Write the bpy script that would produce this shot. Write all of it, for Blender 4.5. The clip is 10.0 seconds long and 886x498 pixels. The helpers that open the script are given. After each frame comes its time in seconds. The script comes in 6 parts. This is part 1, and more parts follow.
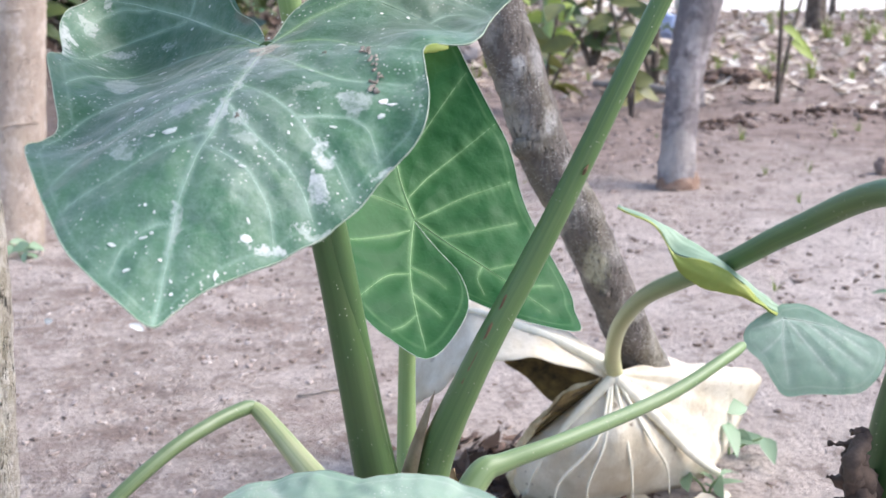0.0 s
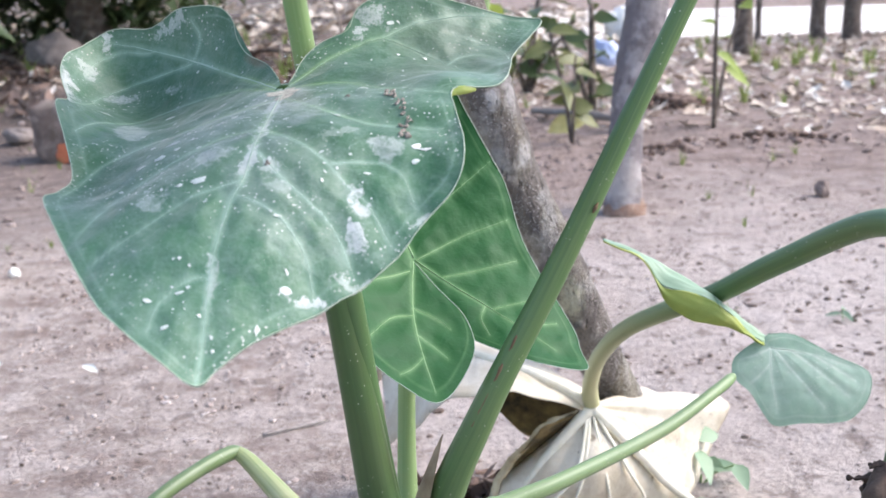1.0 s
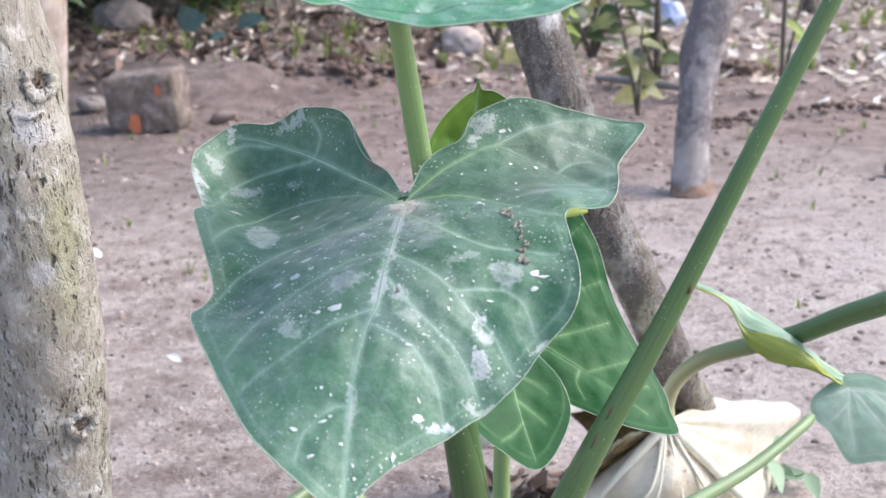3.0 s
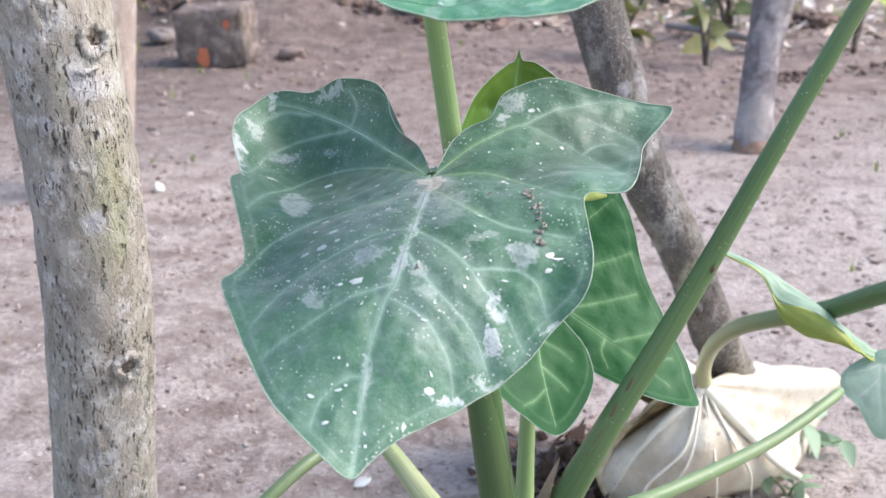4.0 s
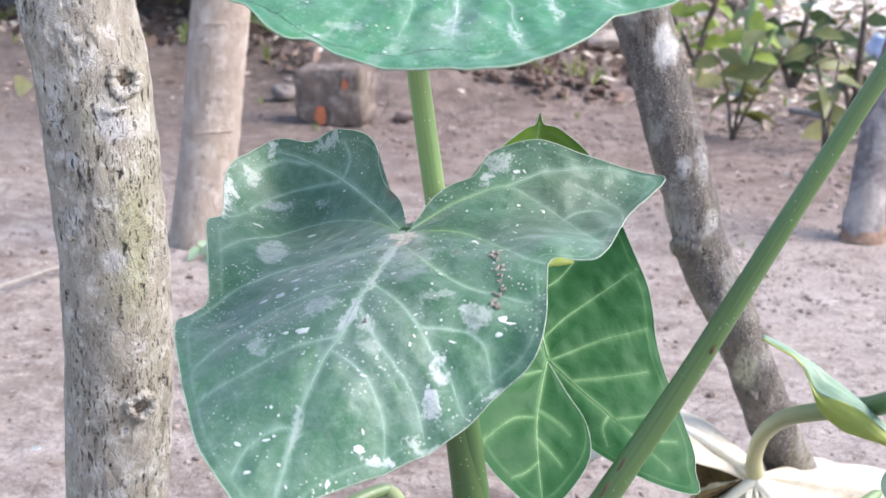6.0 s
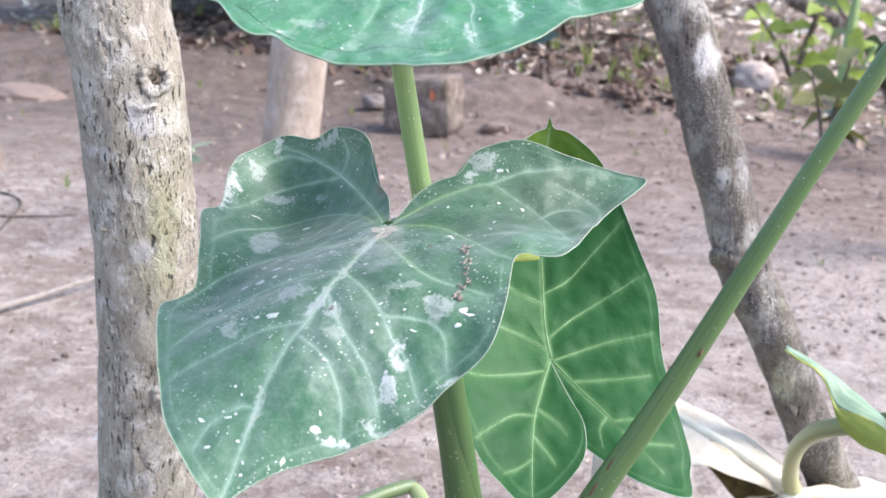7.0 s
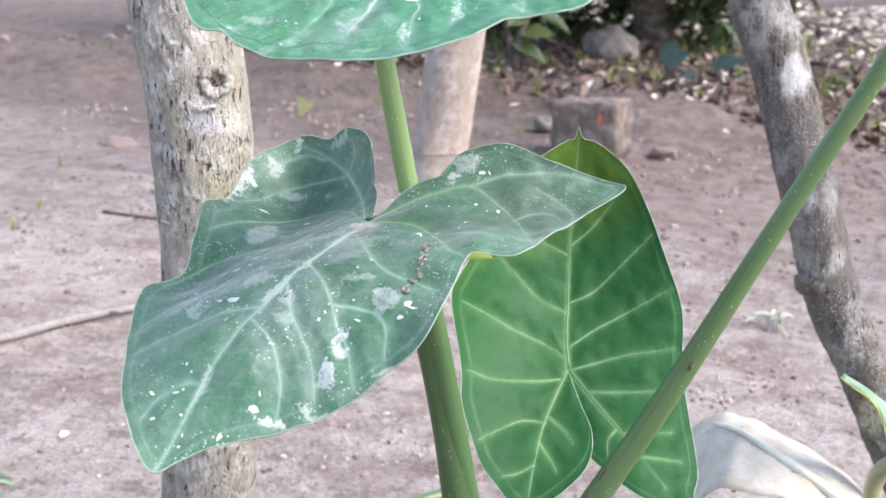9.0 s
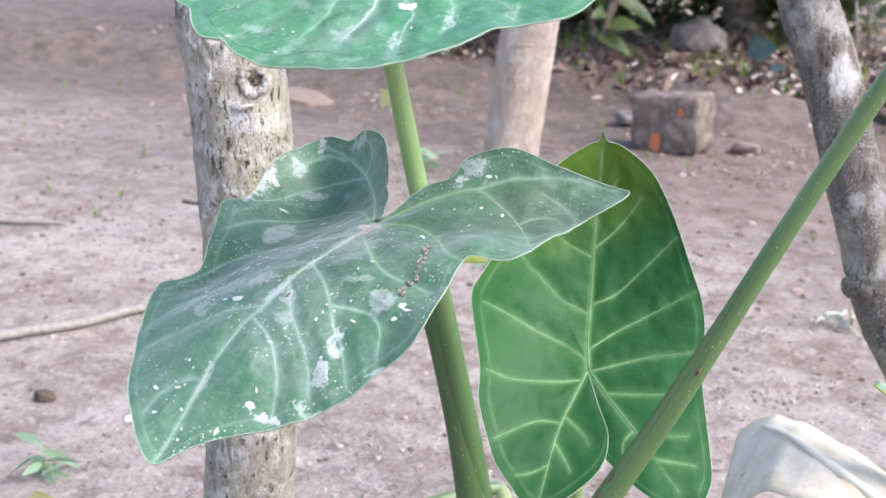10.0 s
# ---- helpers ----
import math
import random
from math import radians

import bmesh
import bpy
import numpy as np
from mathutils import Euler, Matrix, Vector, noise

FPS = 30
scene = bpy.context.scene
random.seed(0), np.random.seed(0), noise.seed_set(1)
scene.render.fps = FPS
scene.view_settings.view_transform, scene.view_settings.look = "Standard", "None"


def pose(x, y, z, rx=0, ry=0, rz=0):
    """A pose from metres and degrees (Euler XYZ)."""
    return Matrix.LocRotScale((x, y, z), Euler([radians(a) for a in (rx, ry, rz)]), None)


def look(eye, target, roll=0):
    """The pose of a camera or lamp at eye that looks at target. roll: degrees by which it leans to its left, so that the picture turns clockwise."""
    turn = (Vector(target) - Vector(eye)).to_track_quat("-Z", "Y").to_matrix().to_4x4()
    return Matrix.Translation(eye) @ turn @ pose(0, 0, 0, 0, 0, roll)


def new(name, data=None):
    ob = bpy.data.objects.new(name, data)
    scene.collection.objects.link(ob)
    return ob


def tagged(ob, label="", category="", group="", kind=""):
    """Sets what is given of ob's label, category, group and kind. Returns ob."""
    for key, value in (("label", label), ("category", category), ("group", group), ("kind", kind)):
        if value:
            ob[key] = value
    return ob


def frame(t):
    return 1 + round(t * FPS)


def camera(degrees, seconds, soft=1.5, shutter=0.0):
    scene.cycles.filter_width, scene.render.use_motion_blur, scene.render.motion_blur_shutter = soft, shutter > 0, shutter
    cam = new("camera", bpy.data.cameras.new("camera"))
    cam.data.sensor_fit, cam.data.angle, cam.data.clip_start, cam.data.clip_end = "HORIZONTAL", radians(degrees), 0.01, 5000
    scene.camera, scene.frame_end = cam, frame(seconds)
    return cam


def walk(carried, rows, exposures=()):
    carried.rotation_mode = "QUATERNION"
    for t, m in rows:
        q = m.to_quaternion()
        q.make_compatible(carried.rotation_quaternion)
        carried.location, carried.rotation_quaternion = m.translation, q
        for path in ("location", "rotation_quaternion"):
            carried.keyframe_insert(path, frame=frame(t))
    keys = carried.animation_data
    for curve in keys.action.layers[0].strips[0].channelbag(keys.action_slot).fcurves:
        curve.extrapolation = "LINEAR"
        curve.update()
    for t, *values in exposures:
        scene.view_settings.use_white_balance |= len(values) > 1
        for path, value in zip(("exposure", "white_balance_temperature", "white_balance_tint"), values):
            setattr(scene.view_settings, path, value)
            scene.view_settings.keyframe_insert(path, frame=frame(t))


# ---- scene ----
cam = camera(39.3, 10.0)
PATH = [
    (0, (0.323, -0.997, 1.027), (0.136, 0.931, 0.531), -1.2),
    (0.5, (0.285, -0.989, 1.032), (0.164, 0.952, 0.567), -1.6),
    (1, (0.247, -0.98, 1.038), (0.172, 0.965, 0.581), -1.6),
    (1.5, (0.218, -0.98, 1.053), (0.157, 0.966, 0.597), -1.4),
    (2, (0.196, -0.981, 1.079), (0.094, 0.961, 0.613), -1.6),
    (2.2, (0.193, -0.984, 1.099), (0.074, 0.956, 0.631), -1.7),
    (3.3, (0.215, -1.023, 1.199), (0.036, 0.883, 0.618), -1.8),
    (3.5, (0.221, -1.025, 1.206), (0.032, 0.87, 0.597), -1.6),
    (4, (0.245, -1.038, 1.221), (-0.025, 0.841, 0.59), -0.5),
    (4.5, (0.281, -1.03, 1.223), (-0.07, 0.835, 0.591), 0.9),
    (5, (0.312, -1.011, 1.219), (-0.102, 0.846, 0.604), 1.3),
    (5.5, (0.346, -1.001, 1.212), (-0.125, 0.86, 0.652), 1.0),
    (5.7, (0.353, -0.988, 1.206), (-0.109, 0.881, 0.664), 1.4),
    (6.8, (0.457, -0.997, 1.204), (-0.137, 0.843, 0.695), 2.4),
    (7, (0.482, -0.992, 1.201), (-0.152, 0.835, 0.691), 2.1),
    (7.5, (0.558, -0.993, 1.205), (-0.176, 0.799, 0.705), 1.4),
    (8, (0.606, -0.983, 1.207), (-0.241, 0.76, 0.712), -0.2),
    (8.5, (0.642, -0.958, 1.192), (-0.231, 0.774, 0.703), 0.8),
    (9, (0.672, -0.938, 1.192), (-0.253, 0.768, 0.708), 2.4),
    (9.5, (0.709, -0.919, 1.201), (-0.264, 0.758, 0.709), 2.7),
    (10, (0.746, -0.912, 1.21), (-0.301, 0.715, 0.706), 2.2),
]
walk(cam, [(t, look(e, g, r)) for t, e, g, r in PATH], [(t, stops, 6540, 15.0) for t, stops in ((0.0, 1.55), (0.5, 1.58), (1.0, 1.62), (2.0, 1.53), (3.5, 1.58), (5.0, 1.62), (5.6, 1.66), (7.0, 1.77), (8.5, 1.73), (10.0, 1.71))])
cam.data.dof.use_dof = True
cam.data.dof.focus_distance = 1.2
cam.data.dof.aperture_fstop = 11.0

# ---- light ----
world = bpy.data.worlds.new("world")
scene.world = world
world.use_nodes = True
wn = world.node_tree
sky = wn.nodes.new("ShaderNodeTexSky")
sky.sky_type = "NISHITA"
sky.sun_disc = False
sky.sun_elevation = radians(44)
sky.sun_rotation = radians(83)
sky.dust_density = 1.5
sky.air_density = 1.0
wn.links.new(sky.outputs[0], wn.nodes["Background"].inputs[0])
wn.nodes["Background"].inputs[1].default_value = 0.125
sun_data = bpy.data.lights.new("sun", "SUN")
sun_data.energy, sun_data.angle, sun_data.color = 1.65, radians(40), (1.0, 0.98, 0.95)
sun = new("sun", sun_data)
sun.matrix_world = look((5.8, 0.7, 6.3), (0.0, 0.0, 0.0))


# ---- mesh helpers ----
def spline(pts, per=8):
    """Points along a smooth curve through pts; each may carry a radius as its last value."""
    a = [np.array(p, float) for p in pts]
    a = [2 * a[0] - a[1]] + a + [2 * a[-1] - a[-2]]
    out = []
    for k in range(1, len(a) - 2):
        for j in range(per):
            t = j / per
            out.append(0.5 * (2 * a[k] + (a[k + 1] - a[k - 1]) * t + (2 * a[k - 1] - 5 * a[k] + 4 * a[k + 1] - a[k + 2]) * t * t
                              + (3 * a[k] - a[k - 1] - 3 * a[k + 1] + a[k + 2]) * t ** 3))
    out.append(a[-2])
    return out


def mesh_of(name, verts, faces, smooth=True):
    me = bpy.data.meshes.new(name)
    me.from_pydata([tuple(v) for v in verts], [], faces)
    me.update()
    if smooth:
        me.polygons.foreach_set("use_smooth", [True] * len(me.polygons))
    return me


def smooth(a, b, x):
    t = min(1.0, max(0.0, (x - a) / (b - a)))
    return t * t * (3 - 2 * t)


def tube(pts, per=8, sides=14, rough=0.0, scale=30.0, seed=0.0, squash=1.0, fissures=0.0):
    """Vertices and faces of a capped tube along rows of x, y, z, radius."""
    line = spline(pts, per)
    verts, faces = [], []
    side = None
    for k, p in enumerate(line):
        c = Vector(p[:3])
        d = Vector(line[min(k + 1, len(line) - 1)][:3]) - Vector(line[max(k - 1, 0)][:3])
        d.normalize()
        if side is None:
            side = d.orthogonal().normalized()
        side = (side - d * side.dot(d)).normalized()
        up = d.cross(side)
        for j in range(sides):
            a = 2 * math.pi * j / sides
            o = side * math.cos(a) + up * math.sin(a) * squash
            q = c + o * p[3]
            if rough:
                w = Vector((q.x, q.y, q.z * 0.45))
                q += o * ((noise.noise(q * scale + Vector((seed, seed, seed))) + 0.45 * noise.noise(w * scale * 5.0) + 0.25 * noise.noise(w * scale * 11.0)) * rough)
            if fissures:
                cut = max(0.0, 1 - abs(noise.noise(Vector((q.x * 85, q.y * 85, q.z * 20 + seed)))) / 0.13) * smooth(-0.1, 0.25, noise.noise(Vector((q.x * 18, q.y * 18, q.z * 9 + seed))))
                q -= o * (fissures * cut)
            verts.append(q)
    n = len(line)
    for k in range(n - 1):
        for j in range(sides):
            b = (j + 1) % sides
            faces.append((k * sides + j, k * sides + b, (k + 1) * sides + b, (k + 1) * sides + j))
    for k in (0, n - 1):
        verts.append(Vector(line[k][:3]))
        for j in range(sides):
            b = (j + 1) % sides
            faces.append((len(verts) - 1, k * sides + (b if k == 0 else j), k * sides + (j if k == 0 else b)))
    return verts, faces


def root(name, at, label, category, group=""):
    ob = new(name)
    ob.location = at
    ob.empty_display_size = 0.05
    return tagged(ob, label, category, group)


def part(name, mesh, material, parent, label=""):
    """Links a mesh, built in world places, as one part under a thing or a part."""
    ob = new(name, mesh)
    mesh.materials.append(material)
    if parent is not None:
        bpy.context.view_layer.update()
        ob.parent = parent
        ob.matrix_parent_inverse = parent.matrix_world.inverted()
    return tagged(ob, label) if label else ob


def tube_part(name, pts, material, parent, label="", **kw):
    me = mesh_of(name, *tube(pts, **kw))
    sides, line = kw.get("sides", 14), spline(pts, kw.get("per", 8))
    skin, run = [], 0.0
    for k, p in enumerate(line):
        run += float(np.linalg.norm(p[:3] - line[max(k - 1, 0)][:3]))
        skin += [(math.cos(2 * math.pi * j / sides), math.sin(2 * math.pi * j / sides), run) for j in range(sides)]
    skin += [(0.0, 0.0, 0.0), (0.0, 0.0, run)]
    me.attributes.new("skin", "FLOAT_VECTOR", "POINT").data.foreach_set("vector", [c for v in skin for c in v])
    return part(name, me, material, parent, label)


# ---- materials ----
class Mat:
    """A small writer of node materials."""

    def __init__(self, name, rough=0.5):
        self.m = bpy.data.materials.new(name)
        self.m.use_nodes = True
        self.n, self.l = self.m.node_tree.nodes, self.m.node_tree.links
        self.b = self.n["Principled BSDF"]
        self.b.inputs["Roughness"].default_value = rough
        self.co = self.n.new("ShaderNodeTexCoord")
        self.at = self.co.outputs["Object"]

    def put(self, sock, value):
        if isinstance(value, (int, float)):
            sock.default_value = value
        elif isinstance(value, (tuple, list)):
            sock.default_value = (*value, 1.0) if len(value) == 3 and sock.type == "RGBA" else value
        else:
            self.l.new(value, sock)

    def stretch(self, x, y, z):
        m = self.n.new("ShaderNodeMapping")
        m.inputs["Scale"].default_value = (x, y, z)
        self.l.new(self.at, m.inputs[0])
        return m.outputs[0]

    def noise(self, scale, detail=4.0, rough=0.55, where=None, distort=0.0):
        t = self.n.new("ShaderNodeTexNoise")
        t.inputs["Scale"].default_value, t.inputs["Detail"].default_value = scale, detail
        t.inputs["Roughness"].default_value, t.inputs["Distortion"].default_value = rough, distort
        self.l.new(where or self.at, t.inputs["Vector"])
        return t.outputs["Fac"]

    def cells(self, scale, where=None, feature="F1", spread=1.0):
        t = self.n.new("ShaderNodeTexVoronoi")
        t.feature = feature
        t.inputs["Scale"].default_value, t.inputs["Randomness"].default_value = scale, spread
        self.l.new(where or self.at, t.inputs["Vector"])
        return t.outputs["Distance"]

    def ramp(self, fac, lo, hi):
        t = self.n.new("ShaderNodeMapRange")
        t.inputs["From Min"].default_value, t.inputs["From Max"].default_value = lo, hi
        self.put(t.inputs["Value"], fac)
        return t.outputs[0]

    def math(self, op, a, b=0.0):
        t = self.n.new("ShaderNodeMath")
        t.operation = op
        self.put(t.inputs[0], a)
        self.put(t.inputs[1], b)
        return t.outputs[0]

    def mix(self, fac, a, b):
        t = self.n.new("ShaderNodeMix")
        t.data_type = "RGBA"
        self.put(t.inputs[0], fac)
        self.put(t.inputs[6], a)
        self.put(t.inputs[7], b)
        return t.outputs[2]

    def random(self):
        return self.n.new("ShaderNodeObjectInfo").outputs["Random"]

    def color(self, value):
        self.put(self.b.inputs["Base Color"], value)
        return self

    def rough(self, value):
        self.put(self.b.inputs["Roughness"], value)
        return self

    def bump(self, height, strength, distance):
        t = self.n.new("ShaderNodeBump")
        t.inputs["Strength"].default_value, t.inputs["Distance"].default_value = strength, distance
        self.put(t.inputs["Height"], height)
        self.l.new(t.outputs[0], self.b.inputs["Normal"])
        return self

    def glow_through(self, color, share):
        """Thin tissue: part of the light goes through."""
        t = self.n.new("ShaderNodeBsdfTranslucent")
        self.put(t.inputs["Color"], color)
        x = self.n.new("ShaderNodeMixShader")
        x.inputs[0].default_value = share
        self.l.new(self.b.outputs[0], x.inputs[1])
        self.l.new(t.outputs[0], x.inputs[2])
        self.l.new(x.outputs[0], self.n["Material Output"].inputs[0])
        return self


def leaf_material(name, dark, light, dust, dust_amount, through_color, share, rough=0.42, specks=0.5, films=(), tip=None, rib_color=(0.40, 0.50, 0.38), rib_haze=0.6, swell=0.8, shine=0.5, rib_near=None, stains_and_shade=(), sheen=0.0):
    """films: dried splashes in the blade's plane: u, v, half sizes in millimetres, turn in degrees, strength; stains: the same with a colour, soft-edged."""
    m = Mat(name)
    big, mid, fine = m.noise(7.0, 3.0), m.noise(38.0, 5.0), m.noise(240.0, 3.0)
    c = m.mix(m.ramp(big, 0.3, 0.7), dark, light)
    c = m.mix(m.math("MULTIPLY", m.ramp(mid, 0.45, 0.75), 0.35), c, light)
    film = m.math("MULTIPLY", m.math("ADD", m.math("MULTIPLY", m.ramp(m.noise(11.0, 7.0, 0.7), 0.42, 0.64), 0.4), m.math("MULTIPLY", m.ramp(m.noise(85.0, 7.0, 0.8), 0.46, 0.62), 0.5)), dust_amount)
    c = m.mix(film, c, dust)
    if tip:
        sep = m.n.new("ShaderNodeSeparateXYZ")
        m.l.new(m.at, sep.inputs[0])
        reach = m.math("ADD", sep.outputs[0], m.math("MULTIPLY", m.math("SUBTRACT", m.noise(9.0, 4.0), 0.5), 0.12))
        reach = m.math("SUBTRACT", reach, m.math("MULTIPLY", sep.outputs[1], tip[3]))
        c = m.mix(m.ramp(reach, tip[1], tip[2]), c, tip[0])
    web = m.math("MULTIPLY", m.ramp(m.cells(48.0, feature="DISTANCE_TO_EDGE"), 0.04, 0.0), 0.09)
    c = m.mix(web, c, dust)
    spots = m.math("MULTIPLY", m.ramp(m.cells(230.0), 0.24, 0.14), m.ramp(m.noise(20.0, 4.0), 0.48, 0.6))
    c = m.mix(m.math("MULTIPLY", spots, specks), c, (0.66, 0.66, 0.62))
    rib = m.n.new("ShaderNodeAttribute")
    rib.attribute_name = "rib"
    haze = m.math("MULTIPLY", m.math("MULTIPLY", rib.outputs["Fac"], m.ramp(m.noise(60.0, 5.0, 0.7), 0.15, 0.5)), rib_haze)
    if rib_near:
        far = m.n.new("ShaderNodeVectorMath")
        far.operation = "LENGTH"
        m.l.new(m.at, far.inputs[0])
        rib_color = m.mix(m.ramp(far.outputs["Value"], 0.03, 0.13), rib_near, rib_color)
    c = m.mix(haze, c, rib_color)
    for u, v, su, sv, turn, strength, tint in stains_and_shade:
        t = m.n.new("ShaderNodeMapping")
        t.vector_type = "TEXTURE"
        t.inputs["Location"].default_value = (u / 1000, v / 1000, 0)
        t.inputs["Rotation"].default_value = (0, 0, radians(turn))
        t.inputs["Scale"].default_value = (su / 1000, sv / 1000, 1000)
        m.l.new(m.at, t.inputs[0])
        d = m.n.new("ShaderNodeVectorMath")
        d.operation = "LENGTH"
        m.l.new(t.outputs[0], d.inputs[0])
        ragged = m.math("ADD", d.outputs["Value"], m.math("MULTIPLY", m.math("SUBTRACT", m.noise(45.0, 7.0, 0.7), 0.5), 0.9))
        c = m.mix(m.math("MULTIPLY", m.ramp(ragged, 1.15, 0.45), strength), c, tint)
    if films:
        warp = m.n.new("ShaderNodeTexNoise")
        warp.inputs["Scale"].default_value, warp.inputs["Detail"].default_value = 55.0, 8.0
        warp.inputs["Roughness"].default_value = 0.7
        m.l.new(m.at, warp.inputs["Vector"])
        near = m.n.new("ShaderNodeVectorMath")
        near.operation = "MULTIPLY_ADD"
        near.inputs[1].default_value, near.inputs[2].default_value = (0.046, 0.046, 0.0), (-0.023, -0.023, 0.0)
        m.l.new(warp.outputs["Color"], near.inputs[0])
        moved = m.n.new("ShaderNodeVectorMath")
        m.l.new(m.at, moved.inputs[0])
        m.l.new(near.outputs[0], moved.inputs[1])
        total = 0.0
        for u, v, su, sv, turn, strength in films:
            t = m.n.new("ShaderNodeMapping")
            t.vector_type = "TEXTURE"
            t.inputs["Location"].default_value = (u / 1000, v / 1000, 0)
            t.inputs["Rotation"].default_value = (0, 0, radians(turn))
            t.inputs["Scale"].default_value = (su / 1000, sv / 1000, 1000)
            m.l.new(moved.outputs[0], t.inputs[0])
            d = m.n.new("ShaderNodeVectorMath")
            d.operation = "LENGTH"
            m.l.new(t.outputs[0], d.inputs[0])
            total = m.math("MAXIMUM", m.math("MULTIPLY", m.ramp(d.outputs["Value"], 1.12, 0.82), strength), total)
        flaky = m.math("MULTIPLY", total, m.ramp(m.noise(110.0, 6.0, 0.75), 0.30, 0.54))
        c = m.mix(flaky, c, (0.57, 0.60, 0.58))
        film = m.math("MAXIMUM", film, flaky)
    m.color(c)
    m.rough(m.math("ADD", m.math("MULTIPLY", film, 0.3), rough))
    h = m.math("ADD", m.math("MULTIPLY", m.cells(55.0, feature="SMOOTH_F1"), 0.7), m.math("MULTIPLY", fine, 0.12))
    m.bump(m.math("ADD", h, m.math("MULTIPLY", m.cells(24.0, m.stretch(1.0, 1.6, 1.0), "SMOOTH_F1"), 0.9)), swell, 0.007)
    m.b.inputs["Specular IOR Level"].default_value = shine
    m.b.inputs["Sheen Weight"].default_value, m.b.inputs["Sheen Roughness"].default_value = sheen, 0.45
    m.glow_through(through_color, share)
    return m.m


def petiole_material(name, dark, light, blush, share, fade=None):
    m = Mat(name, 0.42)
    skin = m.n.new("ShaderNodeAttribute")
    skin.attribute_name = "skin"
    fold = m.n.new("ShaderNodeVectorMath")
    fold.operation = "MULTIPLY"
    fold.inputs[1].default_value = (1.0, 1.0, 0.9)
    m.l.new(skin.outputs["Vector"], fold.inputs[0])
    streak = m.noise(3.2, 5.0, 0.6, fold.outputs[0])
    c = m.mix(m.ramp(streak, 0.35, 0.65), dark, light)
    c = m.mix(m.math("MULTIPLY", m.ramp(m.noise(13.0, 4.0, 0.6, fold.outputs[0]), 0.5, 0.7), 0.35), c, light)
    c = m.mix(m.math("MULTIPLY", m.ramp(m.noise(5.0, 2.0), 0.5, 0.75), share), c, blush)
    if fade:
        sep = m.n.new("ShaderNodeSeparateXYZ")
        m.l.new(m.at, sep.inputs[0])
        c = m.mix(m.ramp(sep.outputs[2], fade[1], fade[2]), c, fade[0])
    spots = m.math("MULTIPLY", m.math("LESS_THAN", m.cells(190.0), 0.13), m.math("GREATER_THAN", m.noise(30.0, 2.0), 0.55))
    c = m.mix(m.math("MULTIPLY", spots, 0.7), c, (0.55, 0.55, 0.45))
    m.color(c).bump(m.math("ADD", streak, m.noise(14.0, 4.0, 0.6, fold.outputs[0])), 0.10, 0.002)
    return m.m


